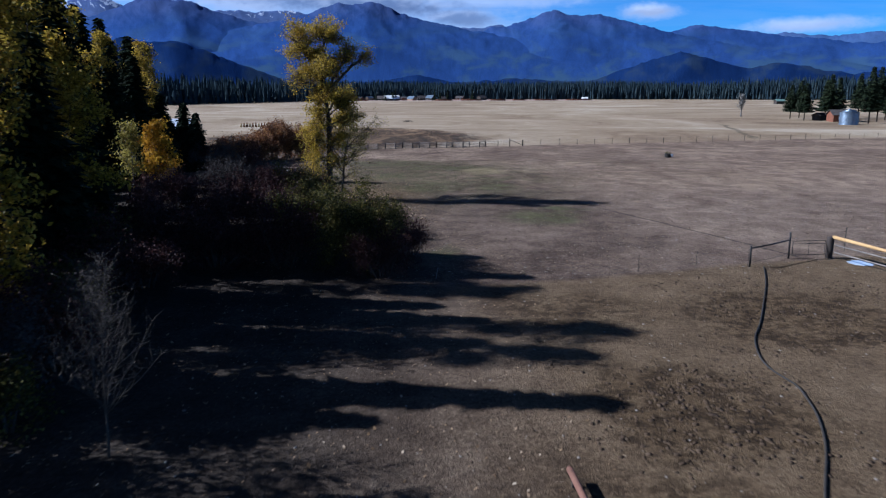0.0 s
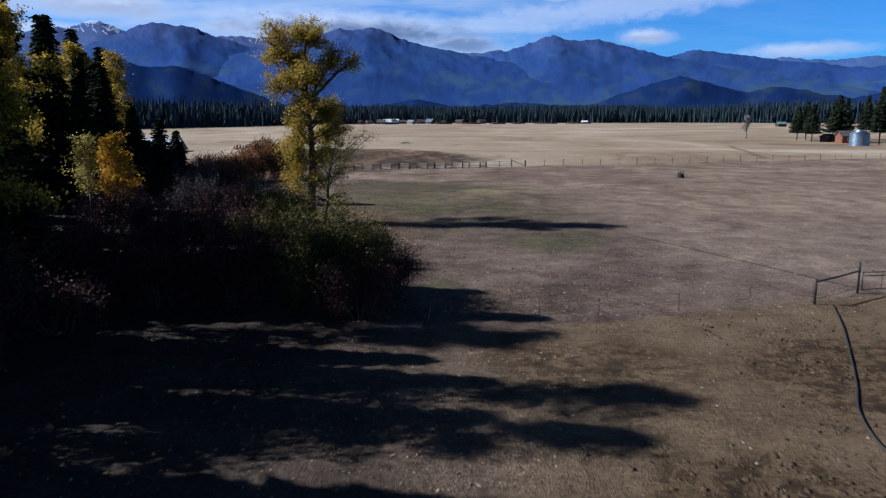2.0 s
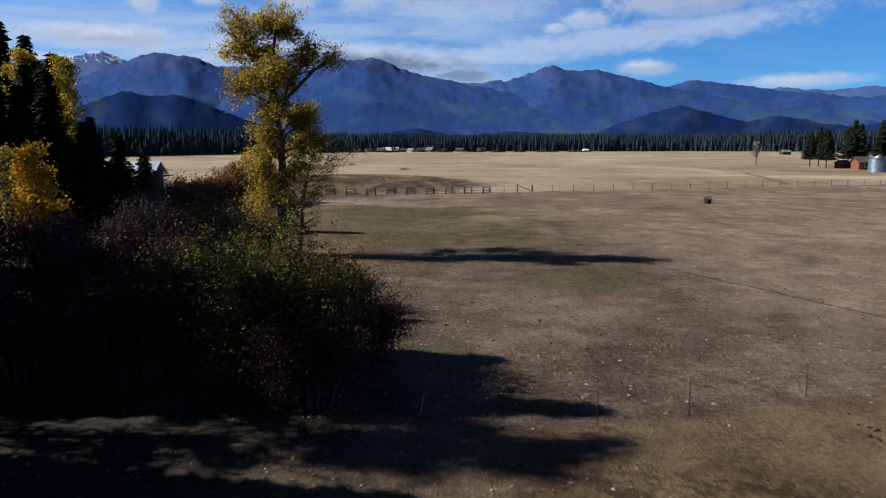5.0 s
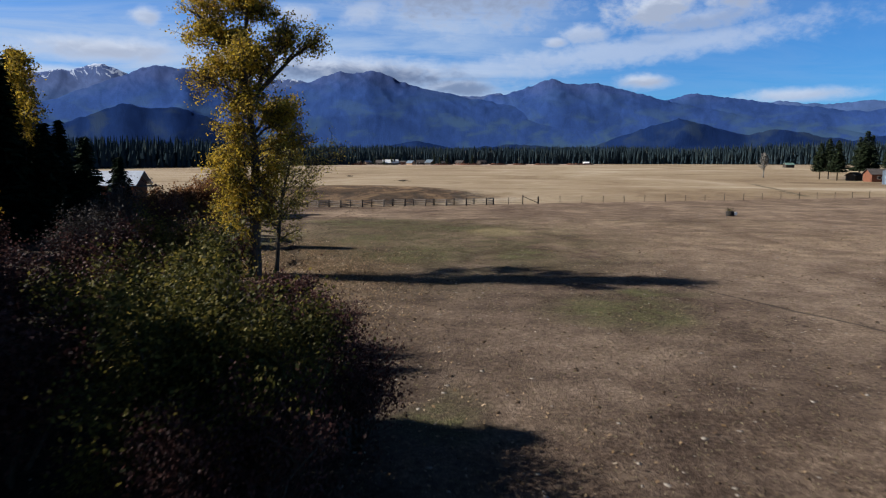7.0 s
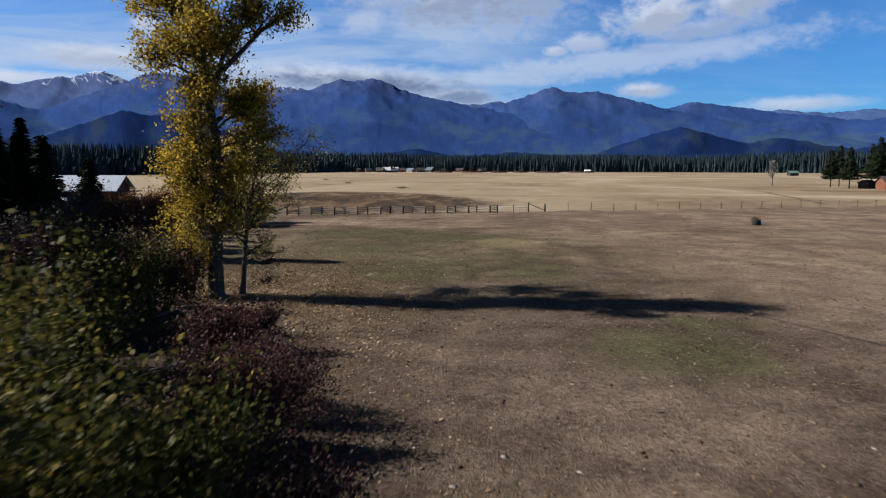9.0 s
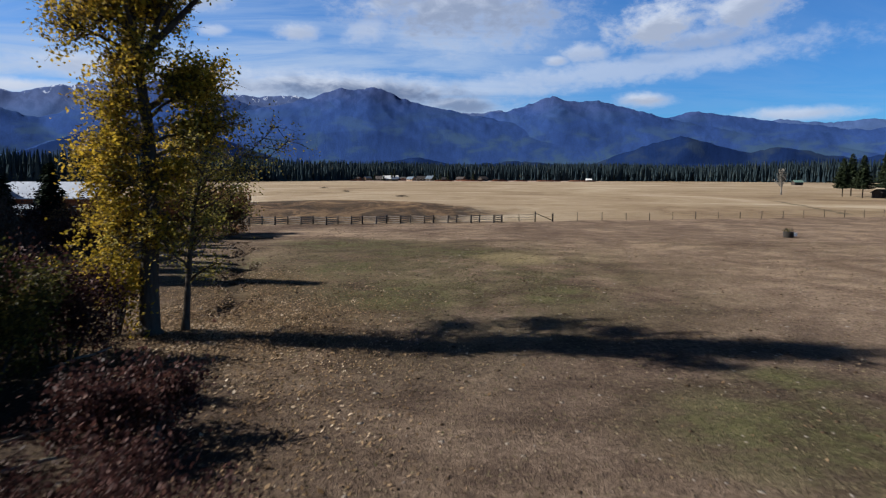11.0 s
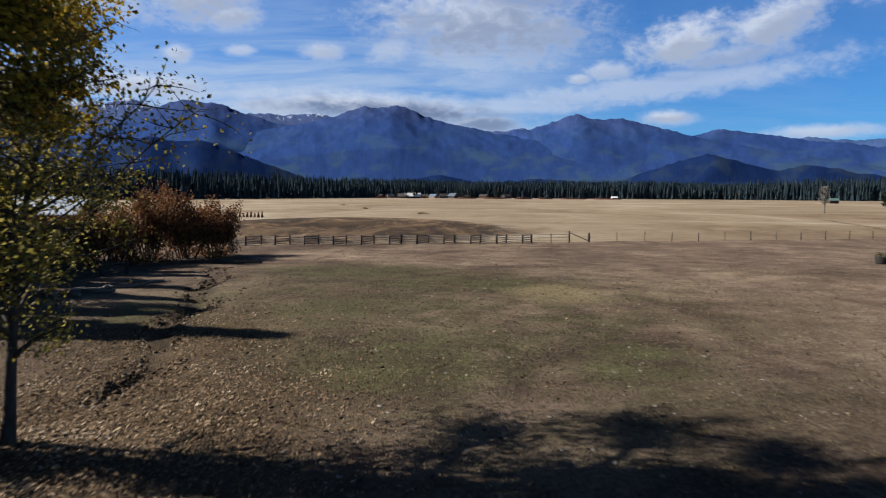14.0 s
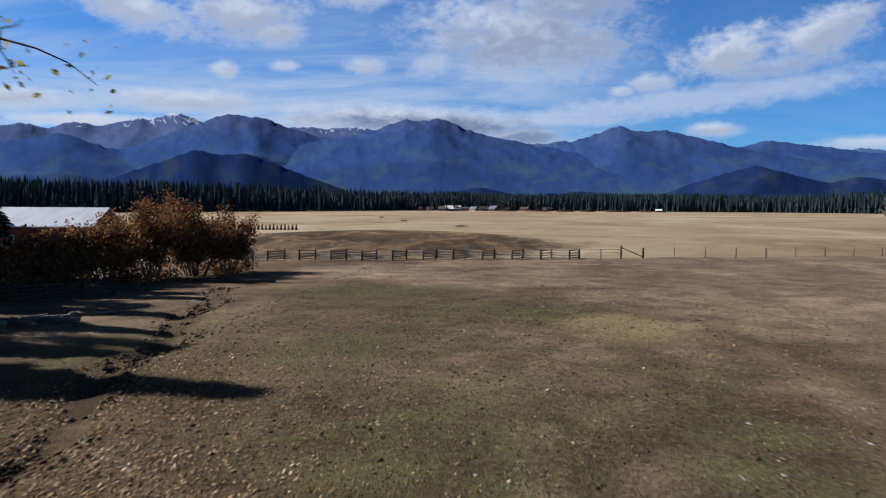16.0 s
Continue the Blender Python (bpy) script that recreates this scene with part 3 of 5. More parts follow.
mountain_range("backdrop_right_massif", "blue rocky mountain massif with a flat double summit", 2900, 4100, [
    (5.1, 5.05, 0.55, 0.15), (9.55, 6.15, 0.36, 0.45), (10.6, 5.75, 0.3, 0.2), (12.7, 5.80, 0.18, 0.30), (15.3, 5.05, 0.2, 0.40)], MID_HAZE, 0.075, 7.9, 0.4, -28.0, 52.0, 460, 80)
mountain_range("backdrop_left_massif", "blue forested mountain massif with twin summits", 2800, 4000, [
    (-19.7, 6.85, 0.40, 0.25), (-18.0, 6.7, 0.40, 0.37), (-15.1, 5.6, 0.3, 0.30), (-11.6, 5.3, 0.15, 0.30), (-31.0, 4.9, 0.22, 0.30), (-44.0, 5.2, 0.2, 0.25)], MID_HAZE, 0.075, 3.3, 0.4, -62.0, 20.0, 440, 76, ease=0.035)
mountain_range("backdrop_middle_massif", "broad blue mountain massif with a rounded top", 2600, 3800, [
    (-6.6, 6.75, 0.42, 0.20), (-4.0, 6.8, 0.20, 0.45), (-8.6, 5.6, 0.5, 0.2), (-1.6, 5.2, 0.3, 0.5)], MID_HAZE, 0.075, 9.4, 0.4, -46.0, 34.0, 460, 80)
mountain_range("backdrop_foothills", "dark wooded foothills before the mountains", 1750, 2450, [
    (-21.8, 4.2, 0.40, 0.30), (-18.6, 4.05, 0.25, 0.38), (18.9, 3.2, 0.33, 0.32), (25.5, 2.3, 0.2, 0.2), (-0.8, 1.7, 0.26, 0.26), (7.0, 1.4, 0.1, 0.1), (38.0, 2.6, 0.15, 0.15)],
    HILL_HAZE, 0.10, 4.4, 1.0, across=460, deep=50, ease=0.0)


# ---- the far woods: a belt of conifers along the meadow's end ----
def conifer_card(rng, v, f, x, y, z, h, w):
    """A small far conifer: three ragged skirts on a spike."""
    tiers = 3
    for t in range(tiers):
        lo, hi = z + h * (0.06 + 0.28 * t), z + h * (0.52 + 0.24 * t)
        r = w * (1 - 0.28 * t) * rng.uniform(0.85, 1.15)
        k, sides = len(v), 6
        v.append((x + rng.uniform(-0.1, 0.1) * w, y, min(hi, z + h)))
        for s in range(sides):
            a = 2 * math.pi * (s + rng.uniform(-0.25, 0.25)) / sides
            q = r * rng.uniform(0.65, 1.15)
            v.append((x + q * math.cos(a), y + q * math.sin(a), lo + rng.uniform(-0.05, 0.05) * h))
        f += [(k, k + 1 + s, k + 1 + (s + 1) % sides) for s in range(sides)]


def wood_edge(x):
    return float(np.interp(x, [-1500, -420, -300, -90, 60, 380, 700, 1500], [560, 560, 640, 1150, 1190, 1120, 820, 760]))


rng = random.Random(5)
v, f = [], []
for row in range(11):
    x = -1150.0
    while x < 1250:
        y = wood_edge(x) + row * 17 + rng.uniform(-9, 9)
        h = rng.uniform(19, 28) * (1.0 + 0.028 * row) * (0.8 + 0.35 * (0.5 + 0.5 * noise.noise((x * 0.006, 0, 2))))
        if abs(x) < 0.75 * y + 60:
            conifer_card(rng, v, f, x, y, -1.2, h, h * rng.uniform(0.10, 0.15))
        x += rng.uniform(1.2, 3.6)
# needle tones lifted and blued to paint in the haze of distance
HAZED_WOOD = leafy("hazed_far_wood", [(0.0, (0.014, 0.023, 0.030)), (0.5, (0.020, 0.031, 0.037)), (0.92, (0.030, 0.041, 0.044)), (1.0, (0.085, 0.075, 0.042))], 0.03, 0.0)
tagged(mesh("conifer_forest", v, f, HAZED_WOOD), "dark belt of conifer forest at the meadow's end", "forest", kind="stuff")


# ---- trees and shrubs ----
def leaf_quads(rs, centres, size, droop=0.3, slim=0.62):
    """Pointed leaves (kites of two triangles' worth) at the given centres, turned every way."""
    n = len(centres)
    a = rs.normal(size=(n, 3))
    a[:, 2] -= droop
    a /= np.linalg.norm(a, axis=1, keepdims=True)
    b = np.cross(a, rs.normal(size=(n, 3)))
    b /= np.linalg.norm(b, axis=1, keepdims=True)
    s = size * rs.uniform(0.6, 1.35, (n, 1))
    a, b = a * s * 0.5, b * s * 0.5 * slim
    v = np.stack([centres - a, centres + b - 0.1 * a, centres + a, centres - b - 0.1 * a], 1).reshape(-1, 3)
    return v, np.arange(4 * n).reshape(n, 4)


def limb(build, rnd, start, way, length, r0, r1, bend=0.25, lift=0.15, sides=5, steps=5):
    """One crooked branch; returns its points."""
    pts, p, d = [Vector(start)], Vector(start), Vector(way).normalized()
    for _ in range(steps):
        d = (d + Vector((rnd.uniform(-bend, bend), rnd.uniform(-bend, bend), rnd.uniform(-bend, bend) + lift))).normalized()
        p = p + d * (length / steps)
        pts.append(p.copy())
    build.tube(pts, [r0 + (r1 - r0) * i / steps for i in range(steps + 1)], sides)
    return pts


def broadleaf(name, x, y, h, width, leaves, size, leaf_mat, label, seed, low=0.12, bark=BARK, trunk_r=0.22, limbs=22, profile=None, lean=(0, 0), clump=0.42, extra=(), group="", up=0.55):
    """A deciduous tree: trunk and limbs in one mesh, leaves in another. profile: crown half width by share of height."""
    rnd, rs = random.Random(seed), np.random.RandomState(seed)
    root = thing(name, x, y, G(x, y) - 0.05, label, "tree", group)
    b = Build()
    profile = profile or [(low, 0.45), (0.4, 1.0), (0.7, 0.9), (1.0, 0.2)]
    px, pw = [q[0] for q in profile], [q[1] for q in profile]
    pts, p = [], Vector((0, 0, 0))
    steps = 12
    for i in range(steps + 1):
        s = i / steps
        pts.append(Vector((lean[0] * s * s + p.x, lean[1] * s * s + p.y, h * 0.96 * s)))
        p += Vector((rnd.uniform(-0.1, 0.1), rnd.uniform(-0.1, 0.1), 0)) * (h / 18)
    radii = [trunk_r * (1.25 if i == 0 else 1) * (1 - 0.9 * (i / steps) ** 0.85) + 0.012 for i in range(steps + 1)]
    b.tube(pts, radii, 9)
    tips, weight = [], []

    def hang(points, amount):
        for q in points:
            tips.append(tuple(q))
            weight.append(amount)

    def trunk_at(s):
        k = min(int(s * steps), steps - 1)
        return pts[k].lerp(pts[k + 1], s * steps - k), radii[k]

    for i in range(limbs):
        s = low + (0.97 - low) * ((i + rnd.uniform(0.1, 0.9)) / limbs)
        start, r = trunk_at(s)
        reach = width * float(np.interp(s, px, pw)) * rnd.uniform(0.65, 1.2)
        a = i * 2.4 + rnd.uniform(-0.5, 0.5)
        way = Vector((math.cos(a), math.sin(a), up + 0.5 * s * rnd.uniform(0.2, 1.2)))
        line = limb(b, rnd, start, way, reach * 1.1, min(r * 0.55, 0.10), 0.012, 0.28, 0.05)
        hang(line[2:], 1.0)
        for q in range(1, len(line)):
            for _ in range(2):
                sub = limb(b, rnd, line[q], (rnd.uniform(-1, 1), rnd.uniform(-1, 1), rnd.uniform(-0.35, 0.7)), reach * rnd.uniform(0.18, 0.42) + 0.25, 0.018, 0.005, 0.35, 0.0, 3, 3)
                hang(sub[1:], 1.3)
    for sx_, sz_, reach, ang, rise in extra:          # named great limbs
        start, r = trunk_at(sz_)
        line = limb(b, rnd, start, (math.cos(ang), math.sin(ang), rise), reach, r * (0.6 if trunk_r > 0.3 else 0.32), 0.012, 0.12, 0.02, 6, 8)
        hang(line[3:], sx_)
        for q in range(3, len(line)):
            for _ in range(4):
                sub = limb(b, rnd, line[q], (rnd.uniform(-1, 1), rnd.uniform(-1, 1), rnd.uniform(-0.5, 0.8)), rnd.uniform(0.5, 1.5), 0.02, 0.005, 0.3, 0.0, 3, 3)
                hang(sub[1:], sx_)
    b.put("trunk", bark, root, True)
    tips, weight = np.array(tips), np.array(weight)
    # some twigs stay nearly bare, others are thick with leaves
    weight = weight * rs.gamma(0.75, 1.0, len(weight))
    pick = rs.choice(len(tips), leaves, p=weight / weight.sum())
    centres = tips[pick] + rs.normal(scale=clump * (0.5 + 0.5 * rs.rand(leaves, 1)), size=(leaves, 3)) * (1, 1, 0.85)
    centres[:, 2] = np.maximum(centres[:, 2], 0.4)
    lv, lf = leaf_quads(rs, centres, size)
    mesh("crown", lv, lf, leaf_mat, root)
    return root


def shrub(name, x, y, rx, ry, h, leaves, size, leaf_mat, label, seed, stems=9, bark=BARK, hollow=0.35, base=0.25, group=""):
    """A many-stemmed bush with a lumpy crown of leaves."""
    rnd, rs = random.Random(seed), np.random.RandomState(seed)
    root = thing(name, x, y, G(x, y) - 0.05, label, "bush", group)
    b = Build()
    lumps = []
    for i in range(stems):
        a = 2 * math.pi * i / stems + rnd.uniform(-0.4, 0.4)
        q = rnd.uniform(0.25, 0.95)
        end = Vector((math.cos(a) * rx * q, math.sin(a) * ry * q, h * rnd.uniform(0.55, 1.0) * (1.0 - 0.35 * q * q)))
        start = Vector((math.cos(a) * rx * q * 0.3, math.sin(a) * ry * q * 0.3, 0))
        mid = start.lerp(end, 0.5) + Vector((rnd.uniform(-0.3, 0.3), rnd.uniform(-0.3, 0.3), 0.2))
        b.tube([start, start.lerp(mid, 0.6), mid, end], [0.07, 0.05, 0.04, 0.012], 5)
        for _ in range(7):
            s = rnd.uniform(0.3, 1.0)
            p = start.lerp(mid, s * 2) if s < 0.5 else mid.lerp(end, s * 2 - 1)
            line = limb(b, rnd, p, (rnd.uniform(-1, 1), rnd.uniform(-1, 1), rnd.uniform(0, 1.1)), rnd.uniform(0.4, 1.3) * h / 4, 0.022, 0.005, 0.35, 0.1, 3, 4)
            lumps += [tuple(q) for q in line[1:]]
    for p in rnd.sample(lumps, min(len(lumps), int(10 + 4 * rx * ry))):
        out = Vector((p[0] / rx, p[1] / ry, 0.4 + p[2] / h)).normalized()
        line = limb(b, rnd, p, out, rnd.uniform(0.5, 1.1) * (0.5 + h / 8), 0.012, 0.003, 0.2, 0.05, 3, 4)
        lumps += [tuple(q) for q in line[1:]]
    b.put("woody_base", bark, root, True)
    # lumps over a dome, so that the outline is uneven
    for _ in range(int(26 + rx * ry * 2)):
        a, e = rnd.uniform(0, 2 * math.pi), math.asin(rnd.uniform(-0.25, 1.0))
        k = rnd.uniform(0.62, 1.0)
        p = (math.cos(a) * math.cos(e) * rx * k, math.sin(a) * math.cos(e) * ry * k, max(h * (base + (1 - base) * max(math.sin(e), -0.2)) * k, 0.3))
        lumps += [p] * 3
    lumps = np.array(lumps)
    pick = rs.randint(0, len(lumps), leaves)
    spread_by = np.where(rs.rand(leaves) < 0.05, 0.5, 0.30)[:, None] * min(1.0, 0.35 + h / 6)
    centres = lumps[pick] + rs.normal(size=(leaves, 3)) * spread_by
    centres[:, 2] = np.maximum(np.abs(centres[:, 2]), 0.12)
    lv, lf = leaf_quads(rs, centres, size)
    mesh("crown", lv, lf, leaf_mat, root)
    return root


def spruce(name, x, y, h, width, mat, label, seed, low=0.04, dense=1.0, droop=0.35, group=""):
    """A conifer: a straight trunk and whorls of drooping boughs set with needle sprays."""
    rnd, rs = random.Random(seed), np.random.RandomState(seed)
    root = thing(name, x, y, G(x, y) - 0.05, label, "conifer", group)
    b = Build()
    b.tube([(0, 0, 0), (0.03, 0, h * 0.4), (0, 0.03, h * 0.75), (0, 0, h)], [0.011 * h + 0.06, 0.009 * h + 0.03, 0.05, 0.01], 7)
    cs, ds = [], []
    z = h * low
    while z < h * 0.985:
        s = z / h
        reach = width * (1 - s) ** 0.85 * rnd.uniform(0.8, 1.15) + 0.12
        count = max(4, int((8 if s < 0.7 else 6) * dense))
        for i in range(count):
            a = 2 * math.pi * (i + rnd.uniform(-0.35, 0.35)) / count
            r = reach * rnd.uniform(0.6, 1.12)
            out = Vector((math.cos(a), math.sin(a), 0))
            tip = out * r + Vector((0, 0, z - droop * r + 0.15 * r * r / max(reach, 0.1)))
            b.tube([(0, 0, z), out * r * 0.55 + Vector((0, 0, z - droop * r * 0.45)), tip], [0.03, 0.018, 0.006], 3, False)
            m = max(4, int(r / 0.15 * dense))
            for j in range(m):
                q = (j + 0.6) / m
                p = Vector((0, 0, z)).lerp(tip, q) + Vector((0, 0, -droop * r * 0.15 * math.sin(q * 3.1)))
                half = 0.34 * r * (1 - q) + 0.16
                side = Vector((-out.y, out.x, 0))
                for g in (-1, 1):
                    cs.append(p + side * g * half * rnd.uniform(0.2, 0.8))
                    ds.append((out * 0.75 + side * g * rnd.uniform(0.4, 1.1) + Vector((0, 0, -rnd.uniform(0.1, 0.7)))).normalized())
        z += h * 0.014 + 0.13 + 0.02 * rnd.random()
    b.put("trunk", BARK, root, True)
    cs, ds = np.array(cs), np.array(ds)
    n_ = len(cs)
    side = np.cross(ds, rs.normal(size=(n_, 3)) * 0.35 + (0, 0, 1))
    side /= np.linalg.norm(side, axis=1, keepdims=True)
    ln = (0.30 + 0.016 * h) * rs.uniform(0.7, 1.4, (n_, 1))
    wd = ln * 0.42
    v = np.stack([cs - ds * ln * 0.4, cs + side * wd, cs + ds * ln, cs - side * wd], 1).reshape(-1, 3)
    mesh("crown", v, np.arange(4 * n_).reshape(n_, 4), mat, root)
    return root


# the two cottonwoods beside the open pasture
def great_tree(name, x, y, trunk, r0, lobes, leaves, size, leaf_mat, label, seed, clump=0.30):
    """A big tree: a bent trunk, great limbs that each carry a lobe of foliage (attach height, centre, radii, share of leaves)."""
    rnd, rs = random.Random(seed), np.random.RandomState(seed)
    root = thing(name, x, y, G(x, y) - 0.05, label, "tree")
    b = Build()
    top = trunk[-1][2]
    b.tube([trunk[0]] + [Vector(trunk[0]).lerp(Vector(trunk[1]), 0.12)] + list(trunk[1:]), [r0 * 1.45] + [max(r0 * (1 - 0.88 * p[2] / top), 0.04) for p in trunk], 10)
    b.put("trunk", BARK, root, True)
    centres = []
    for attach, (cx, cy, cz), (rx, ry, rz), share in lobes:
        zs = [p[2] for p in trunk]
        start = Vector([float(np.interp(attach, zs, [p[k] for p in trunk])) for k in range(3)])
        end = Vector((cx, cy, cz))
        run = (end - start).length
        r = max(min(0.024 * run + 0.03, r0 * 0.5), 0.05)
        mids = [start]
        for k in range(1, 7):
            p = start.lerp(end, k / 6)
            sag = math.sin(math.pi * k / 6)
            mids.append(p + Vector((rnd.uniform(-0.12, 0.12), rnd.uniform(-0.12, 0.12), 0.07 * run * sag)) * (1 if k < 6 else 0))
        b = Build()
        b.tube(mids, [r * (1 - 0.72 * k / 6) for k in range(7)], 7)
        twigs, weight = [], []
        count = int(10 + 9 * (rx * ry * rz) ** 0.5)
        for i in range(count):
            a, e = rnd.uniform(0, 6.283), math.asin(rnd.uniform(-0.9, 1.0))
            k = rnd.uniform(0.55, 1.12)
            tip = end + Vector((math.cos(a) * math.cos(e) * rx, math.sin(a) * math.cos(e) * ry, math.sin(e) * rz)) * k
            s = rnd.uniform(0.45, 1.0) * 6
            base = mids[min(int(s), 5)].lerp(mids[min(int(s), 5) + 1], s - min(int(s), 5))
            way = tip - base
            line = limb(b, rnd, base, way, way.length, 0.034 + 0.006 * way.length, 0.008, 0.22, 0.04, 4, 5)
            full = rnd.gammavariate(1.2, 1.0)
            for q in line[2:]:
                for _ in range(3):
                    tw = limb(b, rnd, q, (rnd.uniform(-1, 1), rnd.uniform(-1, 1), rnd.uniform(-0.6, 0.8)), rnd.uniform(0.35, 0.95), 0.010, 0.003, 0.3, -0.04, 3, 3)
                    f_ = full * rnd.gammavariate(1.2, 1.0)
                    for z in tw[1:]:
                        twigs.append(tuple(z))
                        weight.append(f_)
        b.put("limb", BARK, root, True)
        twigs, weight = np.array(twigs), np.array(weight)
        n_ = int(leaves * share)
        pick = rs.choice(len(twigs), n_, p=weight / weight.sum())
        centres.append(twigs[pick] + rs.normal(scale=clump * (0.35 + 0.65 * rs.rand(n_, 1)), size=(n_, 3)) * (1, 1, 0.8))
    centres = np.concatenate(centres)
    centres[:, 2] = np.maximum(centres[:, 2], 0.4)
    lv, lf = leaf_quads(rs, centres, size)
    mesh("crown", lv, lf, leaf_mat, root)
    return root


great_tree("tree", -10.35, 75.2, [(0, 0, 0), (0.02, 0, 2.2), (0.22, 0.05, 5.2), (0.18, 0.1, 8.1), (0.0, 0.05, 9.8), (-0.15, 0, 11.0), (-0.3, 0.1, 13.0), (-0.15, 0.1, 15.0), (0.05, 0, 17.0)], 0.42, [
    (15.0, (0.1, 0.0, 16.9), (1.8, 1.9, 2.2), 0.13), (11.2, (-2.6, 0.3, 16.0), (2.0, 2.1, 2.3), 0.14), (10.6, (2.8, -0.2, 14.9), (1.4, 1.4, 1.1), 0.06),
    (10.6, (4.4, -0.4, 14.6), (0.8, 0.8, 0.75), 0.02), (11.5, (-1.2, -0.6, 12.7), (1.4, 1.6, 1.3), 0.07), (11.0, (-3.1, 0.2, 12.3), (0.9, 1.1, 0.9), 0.03),
    (12.0, (0.7, 0.6, 13.4), (1.2, 1.6, 1.4), 0.04), (10.4, (0.3, -0.9, 11.2), (1.1, 1.2, 1.2), 0.03), (8.6, (1.9, 0.2, 9.9), (1.5, 1.8, 1.3), 0.08), (7.6, (2.4, 0.8, 8.3), (1.4, 1.7, 1.1), 0.05),
    (9.0, (-0.8, -0.3, 9.4), (1.1, 1.5, 1.2), 0.05), (7.4, (-0.7, -0.9, 7.8), (1.1, 1.3, 1.1), 0.04), (5.6, (-1.3, -0.2, 6.3), (1.3, 1.5, 1.5), 0.08), (4.2, (-1.4, 0.1, 4.5), (1.0, 1.3, 1.1), 0.03),
    (5.2, (1.0, -0.7, 6.3), (1.0, 1.2, 1.4), 0.03), (3.6, (0.5, -0.6, 4.2), (0.9, 1.0, 0.9), 0.02),
    (10.0, (-0.5, -0.2, 10.9), (1.2, 1.3, 1.1), 0.04), (12.6, (-0.5, 0.2, 14.5), (1.3, 1.4, 1.4), 0.05),
    (9.0, (0.9, 4.4, 10.4), (1.5, 1.8, 1.2), 0.06), (7.0, (0.6, 3.9, 7.6), (1.3, 1.8, 1.1), 0.04), (11.5, (-0.4, 3.0, 13.4), (1.3, 1.6, 1.2), 0.05), (11.0, (0.3, -2.4, 13.6), (1.2, 1.3, 1.0), 0.04)],
    42000, 0.16, GOLD, "tall golden-leaved cottonwood with an airy lobed crown", 11)
broadleaf("tree", -9.15, 75.8, 9.0, 3.4, 8500, 0.115, PALE, "slim half-bare tree with pale olive and gold leaves", 23,
          low=0.22, trunk_r=0.15, limbs=24, clump=0.30, lean=(1.6, 0.0), up=0.6, profile=[(0.2, 0.5), (0.4, 0.9), (0.7, 0.85), (1.0, 0.3)],
          extra=[(0.6, 0.55, 5.0, 0.15, 0.55), (0.6, 0.62, 4.4, -0.1, 0.75), (0.9, 0.42, 3.4, 0.5, 0.7), (0.9, 0.40, 3.2, -0.6, 0.6)])
shrub("bush", -11.6, 74.9, 1.3, 1.2, 3.9, 4200, 0.15, GOLD, "bright yellow shoots at the foot of the tall cottonwood", 31, 6)

# tall trees on the shaded side
for i, (x, y, h, w, cnt, mt, lab) in enumerate([
        (-24.2, 42.6, 20.5, 3.4, 12000, GOLD, "tall yellow cottonwood in the shaded grove"),
        (-34.2, 69.0, 19.0, 4.4, 13000, GOLD, "tall golden cottonwood at the edge of the spruces"),
        (-48.3, 112.0, 21.0, 3.6, 12000, GOLD, "tall golden cottonwood among dark spruces"),
        (-37.8, 99.6, 18.2, 2.5, 4200, GOLD, "slender thin-leaved yellow cottonwood"),
        (-21.0, 35.4, 21.0, 3.0, 7000, GOLD, "tall yellow cottonwood in the shaded grove"),
        (-21.2, 32.0, 20.0, 2.8, 7000, GOLD, "tall yellow cottonwood in the shaded grove"),
        (-24.0, 48.6, 14.3, 3.8, 12000, GOLD, "tall yellow cottonwood in the shaded grove"),
        (-19.5, 19.4, 13.5, 2.4, 5000, GOLD, "yellow cottonwood in the shaded grove"),
        (-19.0, 30.4, 9.0, 2.4, 6000, GOLD, "young yellow cottonwood in the shaded grove"),
        (-19.4, 23.6, 9.5, 2.6, 6000, GOLD, "young yellow cottonwood in the shaded grove"),
        (-18.6, 16.5, 8.5, 2.4, 5000, GOLD, "young yellow cottonwood in the shaded grove"),
        (-23.6, 21.4, 10.4, 2.6, 6000, GOLD, "young yellow cottonwood in the shaded grove")]):
    broadleaf("tree", x, y, h, w, cnt, 0.25, mt, lab, 50 + i, low=(0.15 if h < 12 else 0.4) if y < 50 else 0.5 if w < 3 else 0.3, trunk_r=(0.11 if y < 50 else 0.22) if w > 3 else 0.14, limbs=18, clump=0.42, group="grove trees")
broadleaf("tree", -26.2, 71.0, 8.3, 1.7, 4200, 0.24, ORANGE, "small aspen with glowing orange-yellow leaves", 71, low=0.34, trunk_r=0.09, limbs=14, bark=PALEBARK, clump=0.4, profile=[(0.3, 0.7), (0.5, 1.0), (0.8, 0.7), (1.0, 0.2)])
broadleaf("tree", -30.0, 74.0, 8.3, 1.8, 2800, 0.22, PALE, "small aspen with thin pale yellow leaves", 72, low=0.3, trunk_r=0.08, limbs=14, bark=PALEBARK, clump=0.4, profile=[(0.3, 0.7), (0.5, 1.0), (0.8, 0.7), (1.0, 0.2)])

